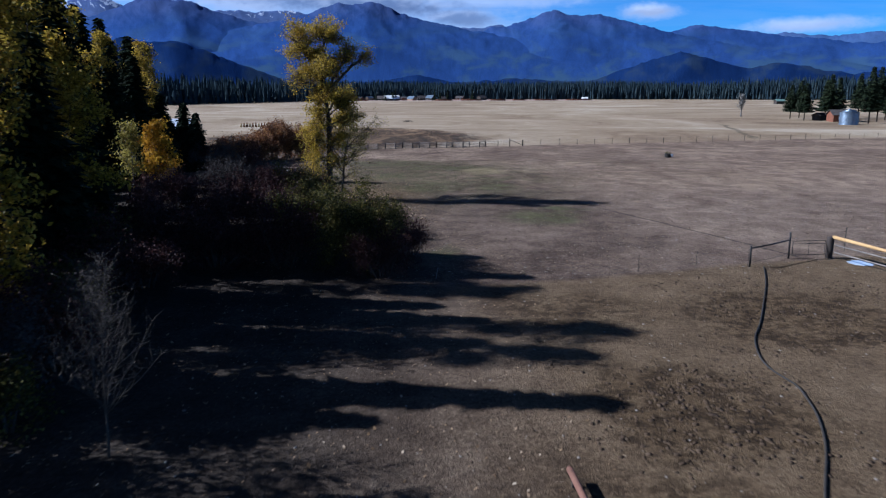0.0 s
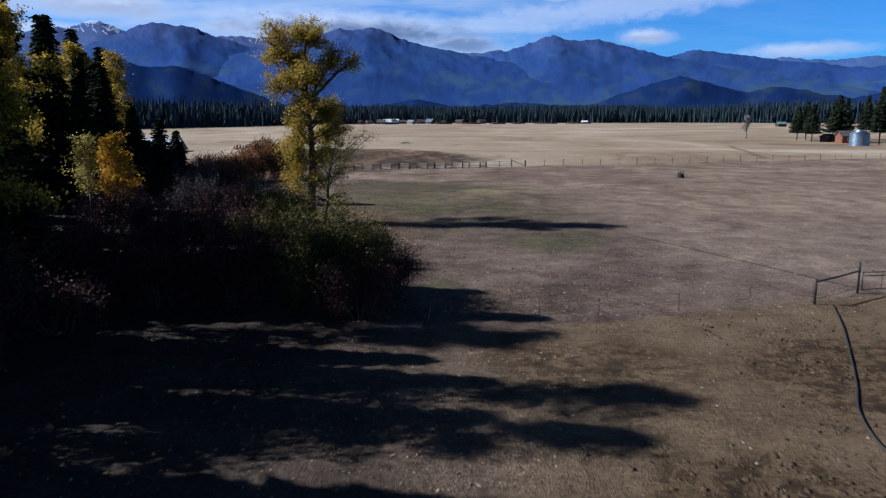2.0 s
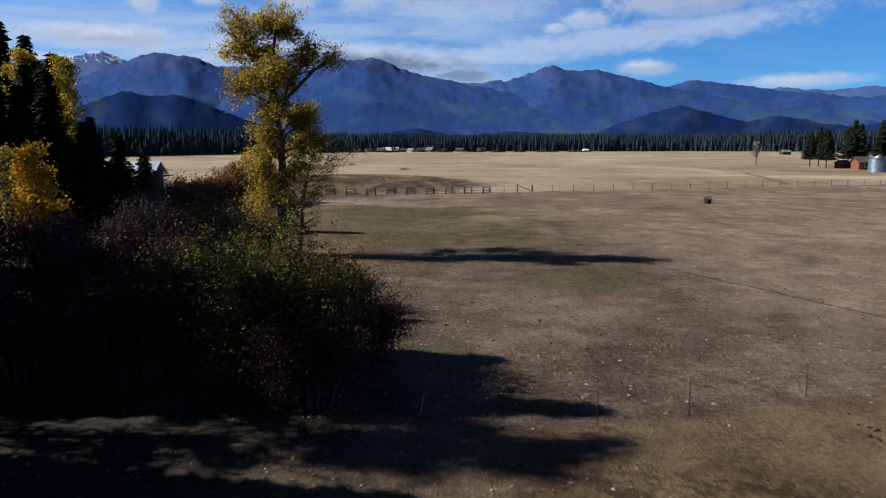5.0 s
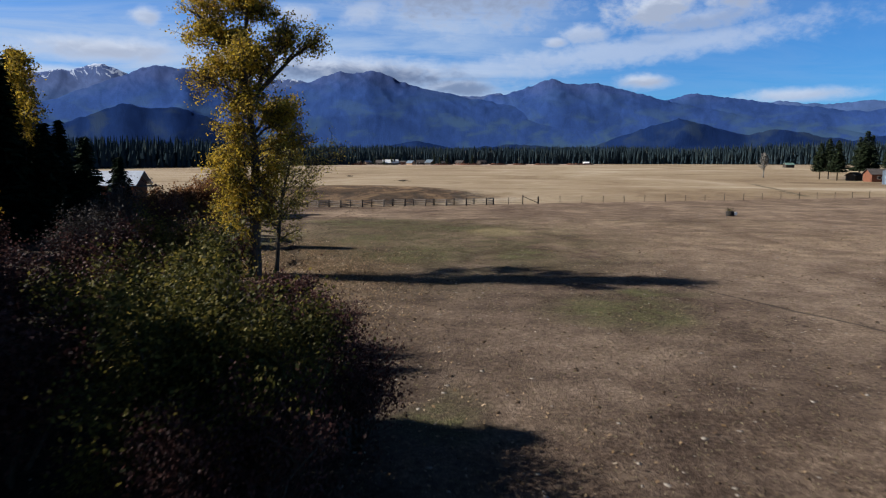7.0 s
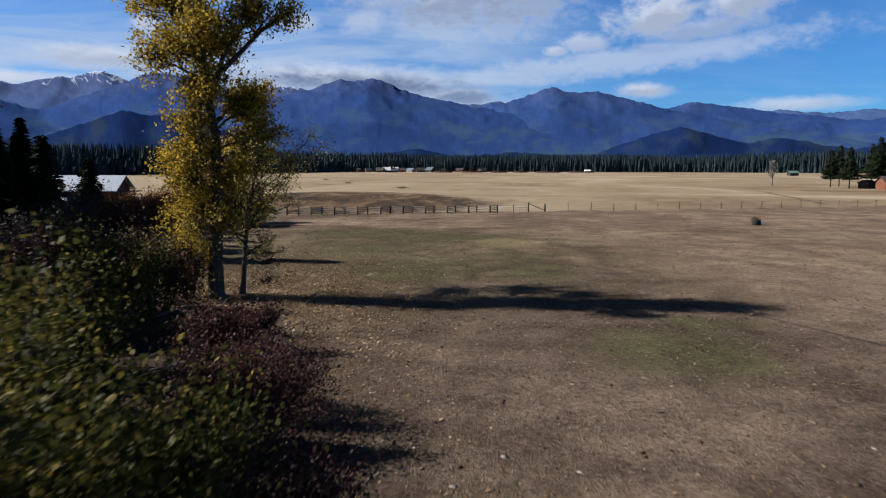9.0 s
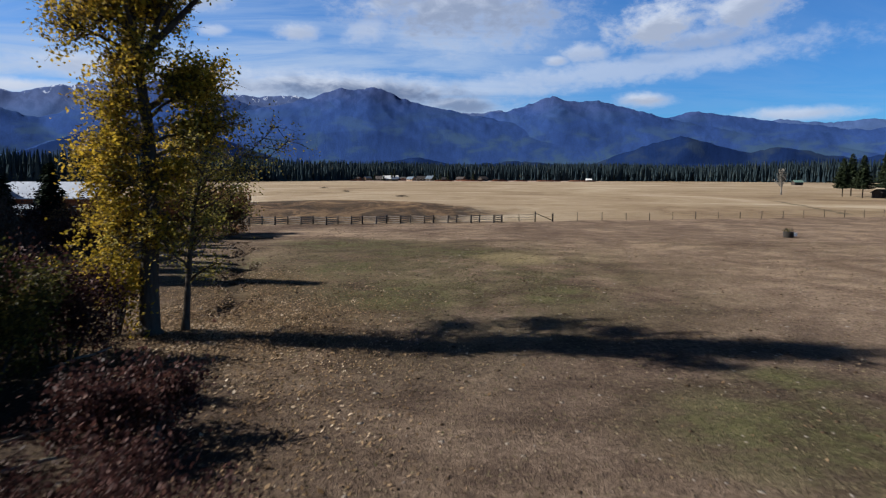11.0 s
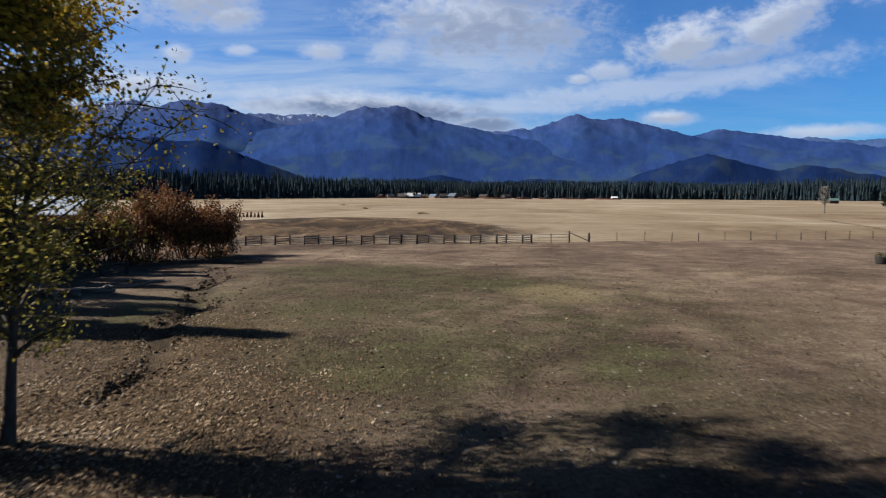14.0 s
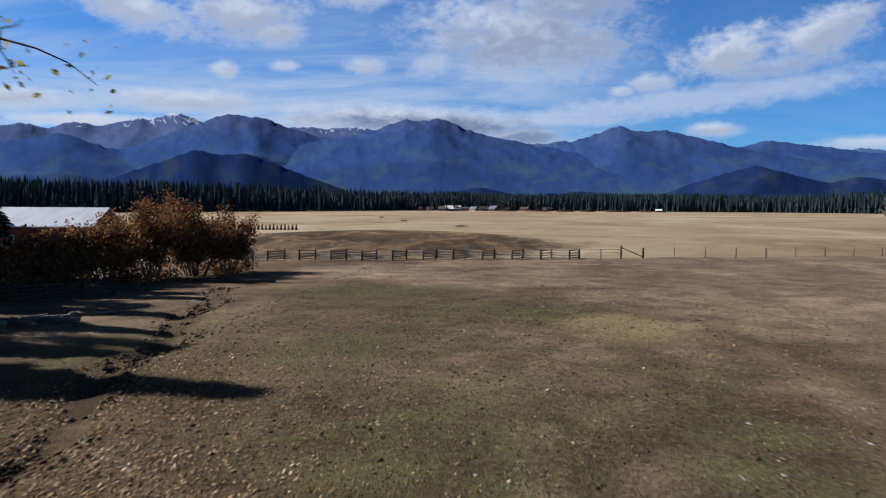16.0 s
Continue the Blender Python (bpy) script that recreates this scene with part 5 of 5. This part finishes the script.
for i, (x, y, l) in enumerate([(-36.5, 381, 4.0), (-8.7, 302, 6.0), (-60.0, 470, 5.0)]):
    root = thing("brush_heap", x, y, G(x, y), "dark heap of cut brush lying in the meadow", "brush heap")
    rnd = random.Random(40 + i)
    b = Build()
    for _ in range(34):
        px, py, a = rnd.gauss(0, l * 0.22), rnd.gauss(0, 0.6), rnd.uniform(0, 6.28)
        dx, dy, z = math.cos(a) * rnd.uniform(0.3, 0.9), math.sin(a) * 0.6, rnd.uniform(0.05, 0.55) * max(0.2, 1 - abs(px) / l)
        b.tube([(px - dx, py - dy, z - 0.05), (px, py, z + rnd.uniform(0, 0.2)), (px + dx, py + dy, z + rnd.uniform(-0.1, 0.3))], 0.06, 4)
    b.put("brushwood", BARK, root)

# straw stooks in a row
for i in range(15):
    x, y = -66 + 0.98 * i, 260.2 + 0.25 * i
    root = thing("straw_stook", x, y, G(x, y), "upright straw stook in a row in the meadow", "stook", "stook row")
    b = Build()
    b.tube([(0, 0, -0.05), (0, 0, 0.5), (0, 0, 0.95), (0.03, 0, 1.25 + 0.15 * (i % 3))], [0.42, 0.36, 0.2, 0.3], 8)
    b.put("bundle", RUST if i % 3 else STRAW, root, True)

# ---- stock waterer in the pasture ----
x, y = 42.9, 129.5
root = thing("stock_tub", x, y, G(x, y), "dark stock tub with a pale side and green stuff on top", "tub", turn=12)
b = Build()
b.tube([(0, 0, -0.05), (0, 0, 0.1), (0, 0, 0.62), (0, 0, 0.68)], [0.52, 0.56, 0.62, 0.60], 14)
b.put("tub", RUBBER, root, True)
b = Build()
b.box(0.2, -0.70, 0.2, 0.6, -0.66, 0.62)
b.put("panel", WHITEPAINT, root)
b = Build()
for s in (-0.5, 0.5):
    b.tube([(s, 0, 0), (s * 0.8, 0, 0.6), (s * 0.9, 0.05, 1.25)], 0.03, 5)
b.put("bracket", STEEL, root)
rs = np.random.RandomState(4)
lv, lf = leaf_quads(rs, rs.normal(size=(160, 3)) * (0.3, 0.25, 0.12) + (-0.1, 0, 0.85), 0.13)
mesh("greenery", lv, lf, GREEN, root)


# ---- buildings ----
def gable_house(name, label, x, y, turn, length, depth, eave, ridge, wall, roof, over=0.5, windows=(), door=True, seed=0):
    """A long house with its ridge along local x."""
    root = thing(name, x, y, G(x, y), label, "building", turn=turn)
    hl, hd = length / 2, depth / 2
    b = Build()
    b.add([(-hl, -hd, -0.3), (hl, -hd, -0.3), (hl, hd, -0.3), (-hl, hd, -0.3), (-hl, -hd, eave), (hl, -hd, eave), (hl, hd, eave), (-hl, hd, eave), (-hl, 0, ridge), (hl, 0, ridge)],
          [(0, 1, 5, 4), (2, 3, 7, 6), (1, 2, 6, 9, 5), (3, 0, 4, 8, 7), (0, 3, 2, 1), (4, 5, 9, 8), (6, 7, 8, 9)])
    b.put("wall", wall, root)
    slope = (ridge - eave) / hd
    for s in (-1, 1):
        b = Build()
        lo = eave - over * slope + 0.06
        top = [(-hl - over, 0, ridge + 0.06), (hl + over, 0, ridge + 0.06), (hl + over, s * (hd + over), lo), (-hl - over, s * (hd + over), lo)]
        b.add(top + [(px, py, pz + 0.14) for px, py, pz in top], [(0, 1, 2, 3), (7, 6, 5, 4), (0, 4, 5, 1), (1, 5, 6, 2), (2, 6, 7, 3), (3, 7, 4, 0)])
        b.put("roof", roof, root)
    for wx, wz, ww, wh in windows:
        b = Build()
        b.box(wx - ww / 2, -hd - 0.05, wz, wx + ww / 2, -hd - 0.01, wz + wh)
        win = b.put("window", GLASSY, root)
        fr = Build()
        for q in ((wx - ww / 2 - 0.08, wz - 0.08, wx + ww / 2 + 0.08, wz), (wx - ww / 2 - 0.08, wz + wh, wx + ww / 2 + 0.08, wz + wh + 0.08), (wx - ww / 2 - 0.08, wz, wx - ww / 2, wz + wh), (wx + ww / 2, wz, wx + ww / 2 + 0.08, wz + wh)):
            fr.box(q[0], -hd - 0.09, q[1], q[2], -hd - 0.01, q[3])
        fr.put("window_frame", WHITEPAINT, win)
    if door:
        b = Build()
        b.box(hl * 0.45 - 0.5, -hd - 0.06, 0, hl * 0.45 + 0.5, -hd - 0.01, 2.05)
        b.put("door", DARKWOOD, root)
    return root


# the house behind the hedge: ridge running west to east, its tin roof facing the pasture
house = gable_house("house", "red-brown timber house with a pale tin roof", -60.0, 166.0, 4, 13.6, 8.4, 4.0, 6.1, REDBOARD, TIN, 0.9, [(-4, 1.2, 1.2, 1.2), (0.5, 1.2, 1.2, 1.2), (4.2, 1.2, 1.0, 1.2)])
b = Build()
b.tube([(8.0, -4.6, -0.2), (8.0, -4.6, 3.6)], 0.09, 8)
b.put("porch_post", TANBOARD, house)
b = Build()
b.box(6.8, -5.0, 3.35, 9.0, 4.6, 3.5)
b.put("porch_roof", SHINGLE, house)
gable_house("house", "lower wing of the timber house with a pale tin roof", -70.5, 160.5, 4, 10, 7.5, 3.4, 5.4, REDBOARD, TIN, 0.7, [(0, 1.2, 1.2, 1.2)])
gable_house("shed", "small tan shed with a pale tin roof among the spruces", -52.0, 139.0, 10, 5, 4, 2.3, 3.2, TANBOARD, TIN, 0.4)

# farm to the east: a steel grain bin, a barn and a lean-to
root = thing("grain_bin", 152.3, 263.0, G(152, 263), "round corrugated galvanised grain bin with a conical roof", "grain bin")
b = Build()
ringz = np.linspace(-0.1, 4.4, 23)
b.tube([(0, 0, z) for z in ringz], [3.15 + (0.04 if i % 2 else 0.0) for i in range(23)], 36)
b.put("wall", GALV, root)
b = Build()
b.tube([(0, 0, 4.4), (0, 0, 5.6), (0, 0, 5.75)], [3.3, 0.4, 0.38], 36)
b.put("roof", GALV, root, True)
gable_house("barn", "dark brown barn with a shingled roof among pines", 165.0, 290.0, -8, 9, 7, 2.8, 4.6, REDBOARD, SHINGLE, 0.5, [(-2, 1.1, 1.2, 1.0)])
gable_house("shed", "small tan shed with a shingled roof among pines", 163.0, 303.0, 20, 4, 4, 2.0, 3.0, DARKWOOD, SHINGLE, 0.4)
gable_house("shelter", "open hay shelter with a green roof in the meadow", 336.0, 700.0, 5, 8, 6, 2.8, 4.4, DARKWOOD, GREENROOF, 0.7, door=False)
gable_house("shed", "small white shed at the edge of the woods", 232.0, 1090.0, 0, 8, 6, 2.4, 3.8, WHITEPAINT, WHITEPAINT, 0.4)

# the far ranch under the woods
kit = [(REDBOARD, SHINGLE), (TANBOARD, GALV), (DARKWOOD, WHITEPAINT), (DARKWOOD, SHINGLE), (DARKWOOD, GALV), (REDBOARD, SHINGLE)]
names = ["red-brown", "tan", "white-roofed", "dark", "grey-roofed dark", "red-brown"]
for i, (x, y, l, k) in enumerate([(-178, 1085, 8, 3), (-150, 1100, 11, 0), (-136, 1092, 9, 3), (-118, 1105, 12, 3), (-100, 1095, 9, 0), (-88, 1108, 8, 1), (-70, 1098, 10, 3), (-52, 1062, 24, 2),
                                 (-36, 1104, 12, 5), (-24, 1094, 14, 1), (-10, 1102, 12, 3), (4, 1092, 14, 4), (22, 1100, 10, 3), (48, 1108, 10, 0), (80, 1102, 12, 3), (-200, 1060, 10, 1)]):
    w_, r_ = kit[k]
    gable_house("ranch_building", f"{names[k]} ranch building at the edge of the woods", x, y, 6 if k == 2 else (i * 67) % 120 - 60, l * (0.75 + 0.13 * (i * 7 % 4)), 7 + i % 3, 2.8 + 0.4 * (i % 3), 5.2 + 0.7 * (i * 5 % 4), w_, r_, 0.6, [(-l / 4, 1.2, 1.4, 1.4), (l / 5, 1.2, 1.4, 1.4)])


# long decks of stacked logs along the ranch yard
for i, (x, y, l, h) in enumerate([(22, 1040, 26, 2.2), (62, 1046, 30, 1.8), (98, 1038, 24, 2.6), (128, 1044, 20, 1.8), (166, 1040, 34, 2.2), (214, 1046, 38, 2.0), (-150, 1050, 20, 2.0), (-96, 1046, 22, 1.8)]):
    root = thing("log_deck", x, y, G(x, y), "long low deck of stacked reddish logs at the ranch", "log stack", "log decks", turn=3 * (i % 3 - 1))
    rnd = random.Random(610 + i)
    b = Build()
    for k in range(int(h / 0.45)):
        for q in range(4):
            at, half = rnd.uniform(-1.5, 1.5), l / 2 - 0.7 * k - rnd.uniform(0, 1.5)
            b.tube([(at - half, 0.6 * q - 0.15 * k, 0.25 + 0.42 * k), (at, 0.6 * q - 0.15 * k, 0.27 + 0.42 * k), (at + half, 0.6 * q - 0.15 * k, 0.25 + 0.42 * k)], 0.26, 6)
    b.put("logs", REDBOARD, root, True)


# single trees standing about the ranch
rnd = random.Random(77)
for i in range(16):
    x, y = rnd.uniform(-190, 70), rnd.uniform(1055, 1100)
    spruce("pine_tree", x, y, rnd.uniform(9, 17), rnd.uniform(2.6, 3.8), PINE, "dark pine among the ranch buildings", 500 + i, dense=0.35, group="ranch pines")


# ---- loose things on the ground ----
def scatter_stones(name, label, seed, count, where, lo, hi, mat, squash=0.55):
    rs = np.random.RandomState(seed)
    ico = np.array([(0, 0, 1), (0.894, 0, 0.447), (0.276, 0.851, 0.447), (-0.724, 0.526, 0.447), (-0.724, -0.526, 0.447), (0.276, -0.851, 0.447),
                    (0.724, 0.526, -0.447), (-0.276, 0.851, -0.447), (-0.894, 0, -0.447), (-0.276, -0.851, -0.447), (0.724, -0.526, -0.447), (0, 0, -1)])
    tri = np.array([(0, 1, 2), (0, 2, 3), (0, 3, 4), (0, 4, 5), (0, 5, 1), (1, 6, 2), (2, 7, 3), (3, 8, 4), (4, 9, 5), (5, 10, 1),
                    (2, 6, 7), (3, 7, 8), (4, 8, 9), (5, 9, 10), (1, 10, 6)])
    v, f = [], []
    pts = where(rs, count)
    size = lo + (hi - lo) * rs.rand(count) ** 2.6
    for i, (x, y) in enumerate(pts):
        a = rs.rand() * 6.28
        q = ico * rs.uniform(0.7, 1.25, (12, 1)) * size[i] * (1, rs.uniform(0.6, 1.0), squash)
        c, s = math.cos(a), math.sin(a)
        q = np.stack([q[:, 0] * c - q[:, 1] * s + x, q[:, 0] * s + q[:, 1] * c + y, q[:, 2] + G(x, y) + size[i] * squash * 0.3], -1)
        f.append(tri + 12 * i)
        v.append(q)
    return tagged(mesh(name, np.concatenate(v), np.concatenate(f), mat, smooth=True), label, "stones", kind="stuff")


def box_field(x0, x1, y0, y1):
    return lambda rs, k: np.stack([rs.uniform(x0, x1, k), rs.uniform(y0, y1, k)], -1)


def clustered(boxes, spread_m, per):
    def pick(rs, k):
        x0, x1, y0, y1 = boxes
        centres = np.stack([rs.uniform(x0, x1, k // per + 1), rs.uniform(y0, y1, k // per + 1)], -1)
        return centres[rs.randint(0, len(centres), k)] + rs.normal(size=(k, 2)) * spread_m
    return pick


scatter_stones("field_stones", "small pale stones scattered over the pasture", 1, 3400, box_field(-3, 48, 42, 160), 0.03, 0.13, STONE, 0.11)
scatter_stones("field_stones", "small pale stones scattered over the corral", 2, 500, box_field(-9, 26, 15, 46), 0.02, 0.08, STONE, 0.35)
scatter_stones("dung_clods", "dark dung clods trodden into the corral", 3, 1000, clustered((6, 14, 19.5, 28), 0.7, 14), 0.025, 0.14, CLOD, 0.35)
scatter_stones("dung_clods", "dark dung clods trodden into the corral", 5, 1100, clustered((13, 26, 29, 41), 0.8, 14), 0.025, 0.14, CLOD, 0.35)
scatter_stones("dung_clods", "dark dung clods trodden into the corral", 6, 500, box_field(-4, 28, 15, 44), 0.02, 0.08, CLOD, 0.35)
scatter_stones("soil_clods", "dark soil clods scattered over the pasture", 4, 6500, lambda rs, k: np.stack([-12 + 56 * rs.rand(k) ** 1.9, rs.uniform(44, 160, k)], -1), 0.025, 0.10, CLOD, 0.45)


def scatter_leaves(name, label, seed, pts, size):
    rs = np.random.RandomState(seed)
    z = gz(pts[:, 0], pts[:, 1]) + rs.uniform(0.01, 0.05, len(pts))
    c = np.column_stack([pts, z])
    k = len(c)
    a = rs.uniform(0, 6.28, k)
    d = np.stack([np.cos(a), np.sin(a), rs.uniform(-0.6, 0.6, k)], -1)
    e = np.stack([-np.sin(a), np.cos(a), rs.uniform(-0.35, 0.35, k)], -1)
    s = size * np.clip(np.exp(rs.normal(size=(k, 1)) * 0.38), 0.4, 2.0)
    w = s * rs.uniform(0.35, 0.75, (k, 1))
    v = np.stack([c - d * s, c + e * w + d * s * 0.1, c + d * s, c - e * w + d * s * 0.1], 1).reshape(-1, 3)
    return tagged(mesh(name, v, np.arange(4 * k).reshape(k, 4), LITTER), label, "leaves", kind="stuff")


rs = np.random.RandomState(9)
near_tree = np.concatenate([rs.normal(size=(21000, 2)) * (3.6, 4.6) + (-8.0, 76.0), rs.normal(size=(8000, 2)) * (2.6, 6.0) + (-10.0, 86), rs.normal(size=(4000, 2)) * (2.2, 7.0) + (-3.0, 66), rs.normal(size=(1800, 2)) * (2.6, 7.0) + (-5.5, 86)])
scatter_leaves("fallen_leaves", "tan and gold fallen leaves carpeting the ground", 10, near_tree, 0.044)
far_leaves = np.column_stack([rs.uniform(-8, 44, 6500), rs.uniform(43, 158, 6500)])
scatter_leaves("fallen_leaves", "pale fallen leaves blown over the pasture", 11, far_leaves, 0.048)
shade_leaves = np.column_stack([rs.uniform(-13, 6, 3000), rs.uniform(17, 52, 3000)])
scatter_leaves("fallen_leaves", "pale fallen leaves under the grove", 12, shade_leaves, 0.05)


def grass_tufts(label, seed, count, where, mat):
    """Short grazed tufts: three leaning blades each."""
    rs = np.random.RandomState(seed)
    c = np.repeat(where(rs, count), 3, axis=0)
    k = len(c)
    base = np.column_stack([c + rs.normal(size=(k, 2)) * 0.03, np.zeros(k)])
    base[:, 2] = gz(base[:, 0], base[:, 1]) - 0.01
    a = rs.uniform(0, 6.28, k)
    wide = np.stack([np.cos(a), np.sin(a), np.zeros(k)], -1) * rs.uniform(0.018, 0.045, (k, 1))
    tip = base + np.column_stack([rs.normal(size=(k, 2)) * 0.05, rs.uniform(0.015, 0.05, k)])
    v = np.stack([base - wide, base + wide, tip], 1).reshape(-1, 3)
    return tagged(mesh("grass_tufts", v, np.arange(3 * k).reshape(k, 3), mat), label, "grass", kind="stuff")


DRYGRASS = leafy("dry_grass", [(0.0, (0.050, 0.040, 0.022)), (0.5, (0.120, 0.098, 0.055)), (1.0, (0.26, 0.215, 0.135))], 0.2, 0.05)
TURFGRASS = leafy("green_grass", [(0.0, (0.020, 0.026, 0.008)), (0.5, (0.052, 0.060, 0.018)), (1.0, (0.125, 0.125, 0.048))], 0.25, 0.05)
grass_tufts("short dry grass tufts on the grazed pasture", 31, 42000, box_field(-5, 44, 43, 122), DRYGRASS)
grass_tufts("short green grass tufts in the damp patches", 32, 9000, lambda rs, k: rs.normal(size=(k, 2)) * (7.5, 13.0) + (0.5, 96.0), TURFGRASS)


def along_ditch(rs, k):
    y = rs.uniform(79, 120, k)
    return np.stack([-8.8 - (y - 81) * 0.235 - 0.5 * np.sin(y * 0.5) + rs.normal(size=k) * 0.45, y], -1)


scatter_stones("ditch_clods", "broken soil clods along the ditch edge", 21, 1100, along_ditch, 0.04, 0.17, CLOD, 0.6)
scatter_stones("ditch_stones", "small pale stones along the ditch edge", 22, 260, along_ditch, 0.03, 0.11, STONE, 0.5)
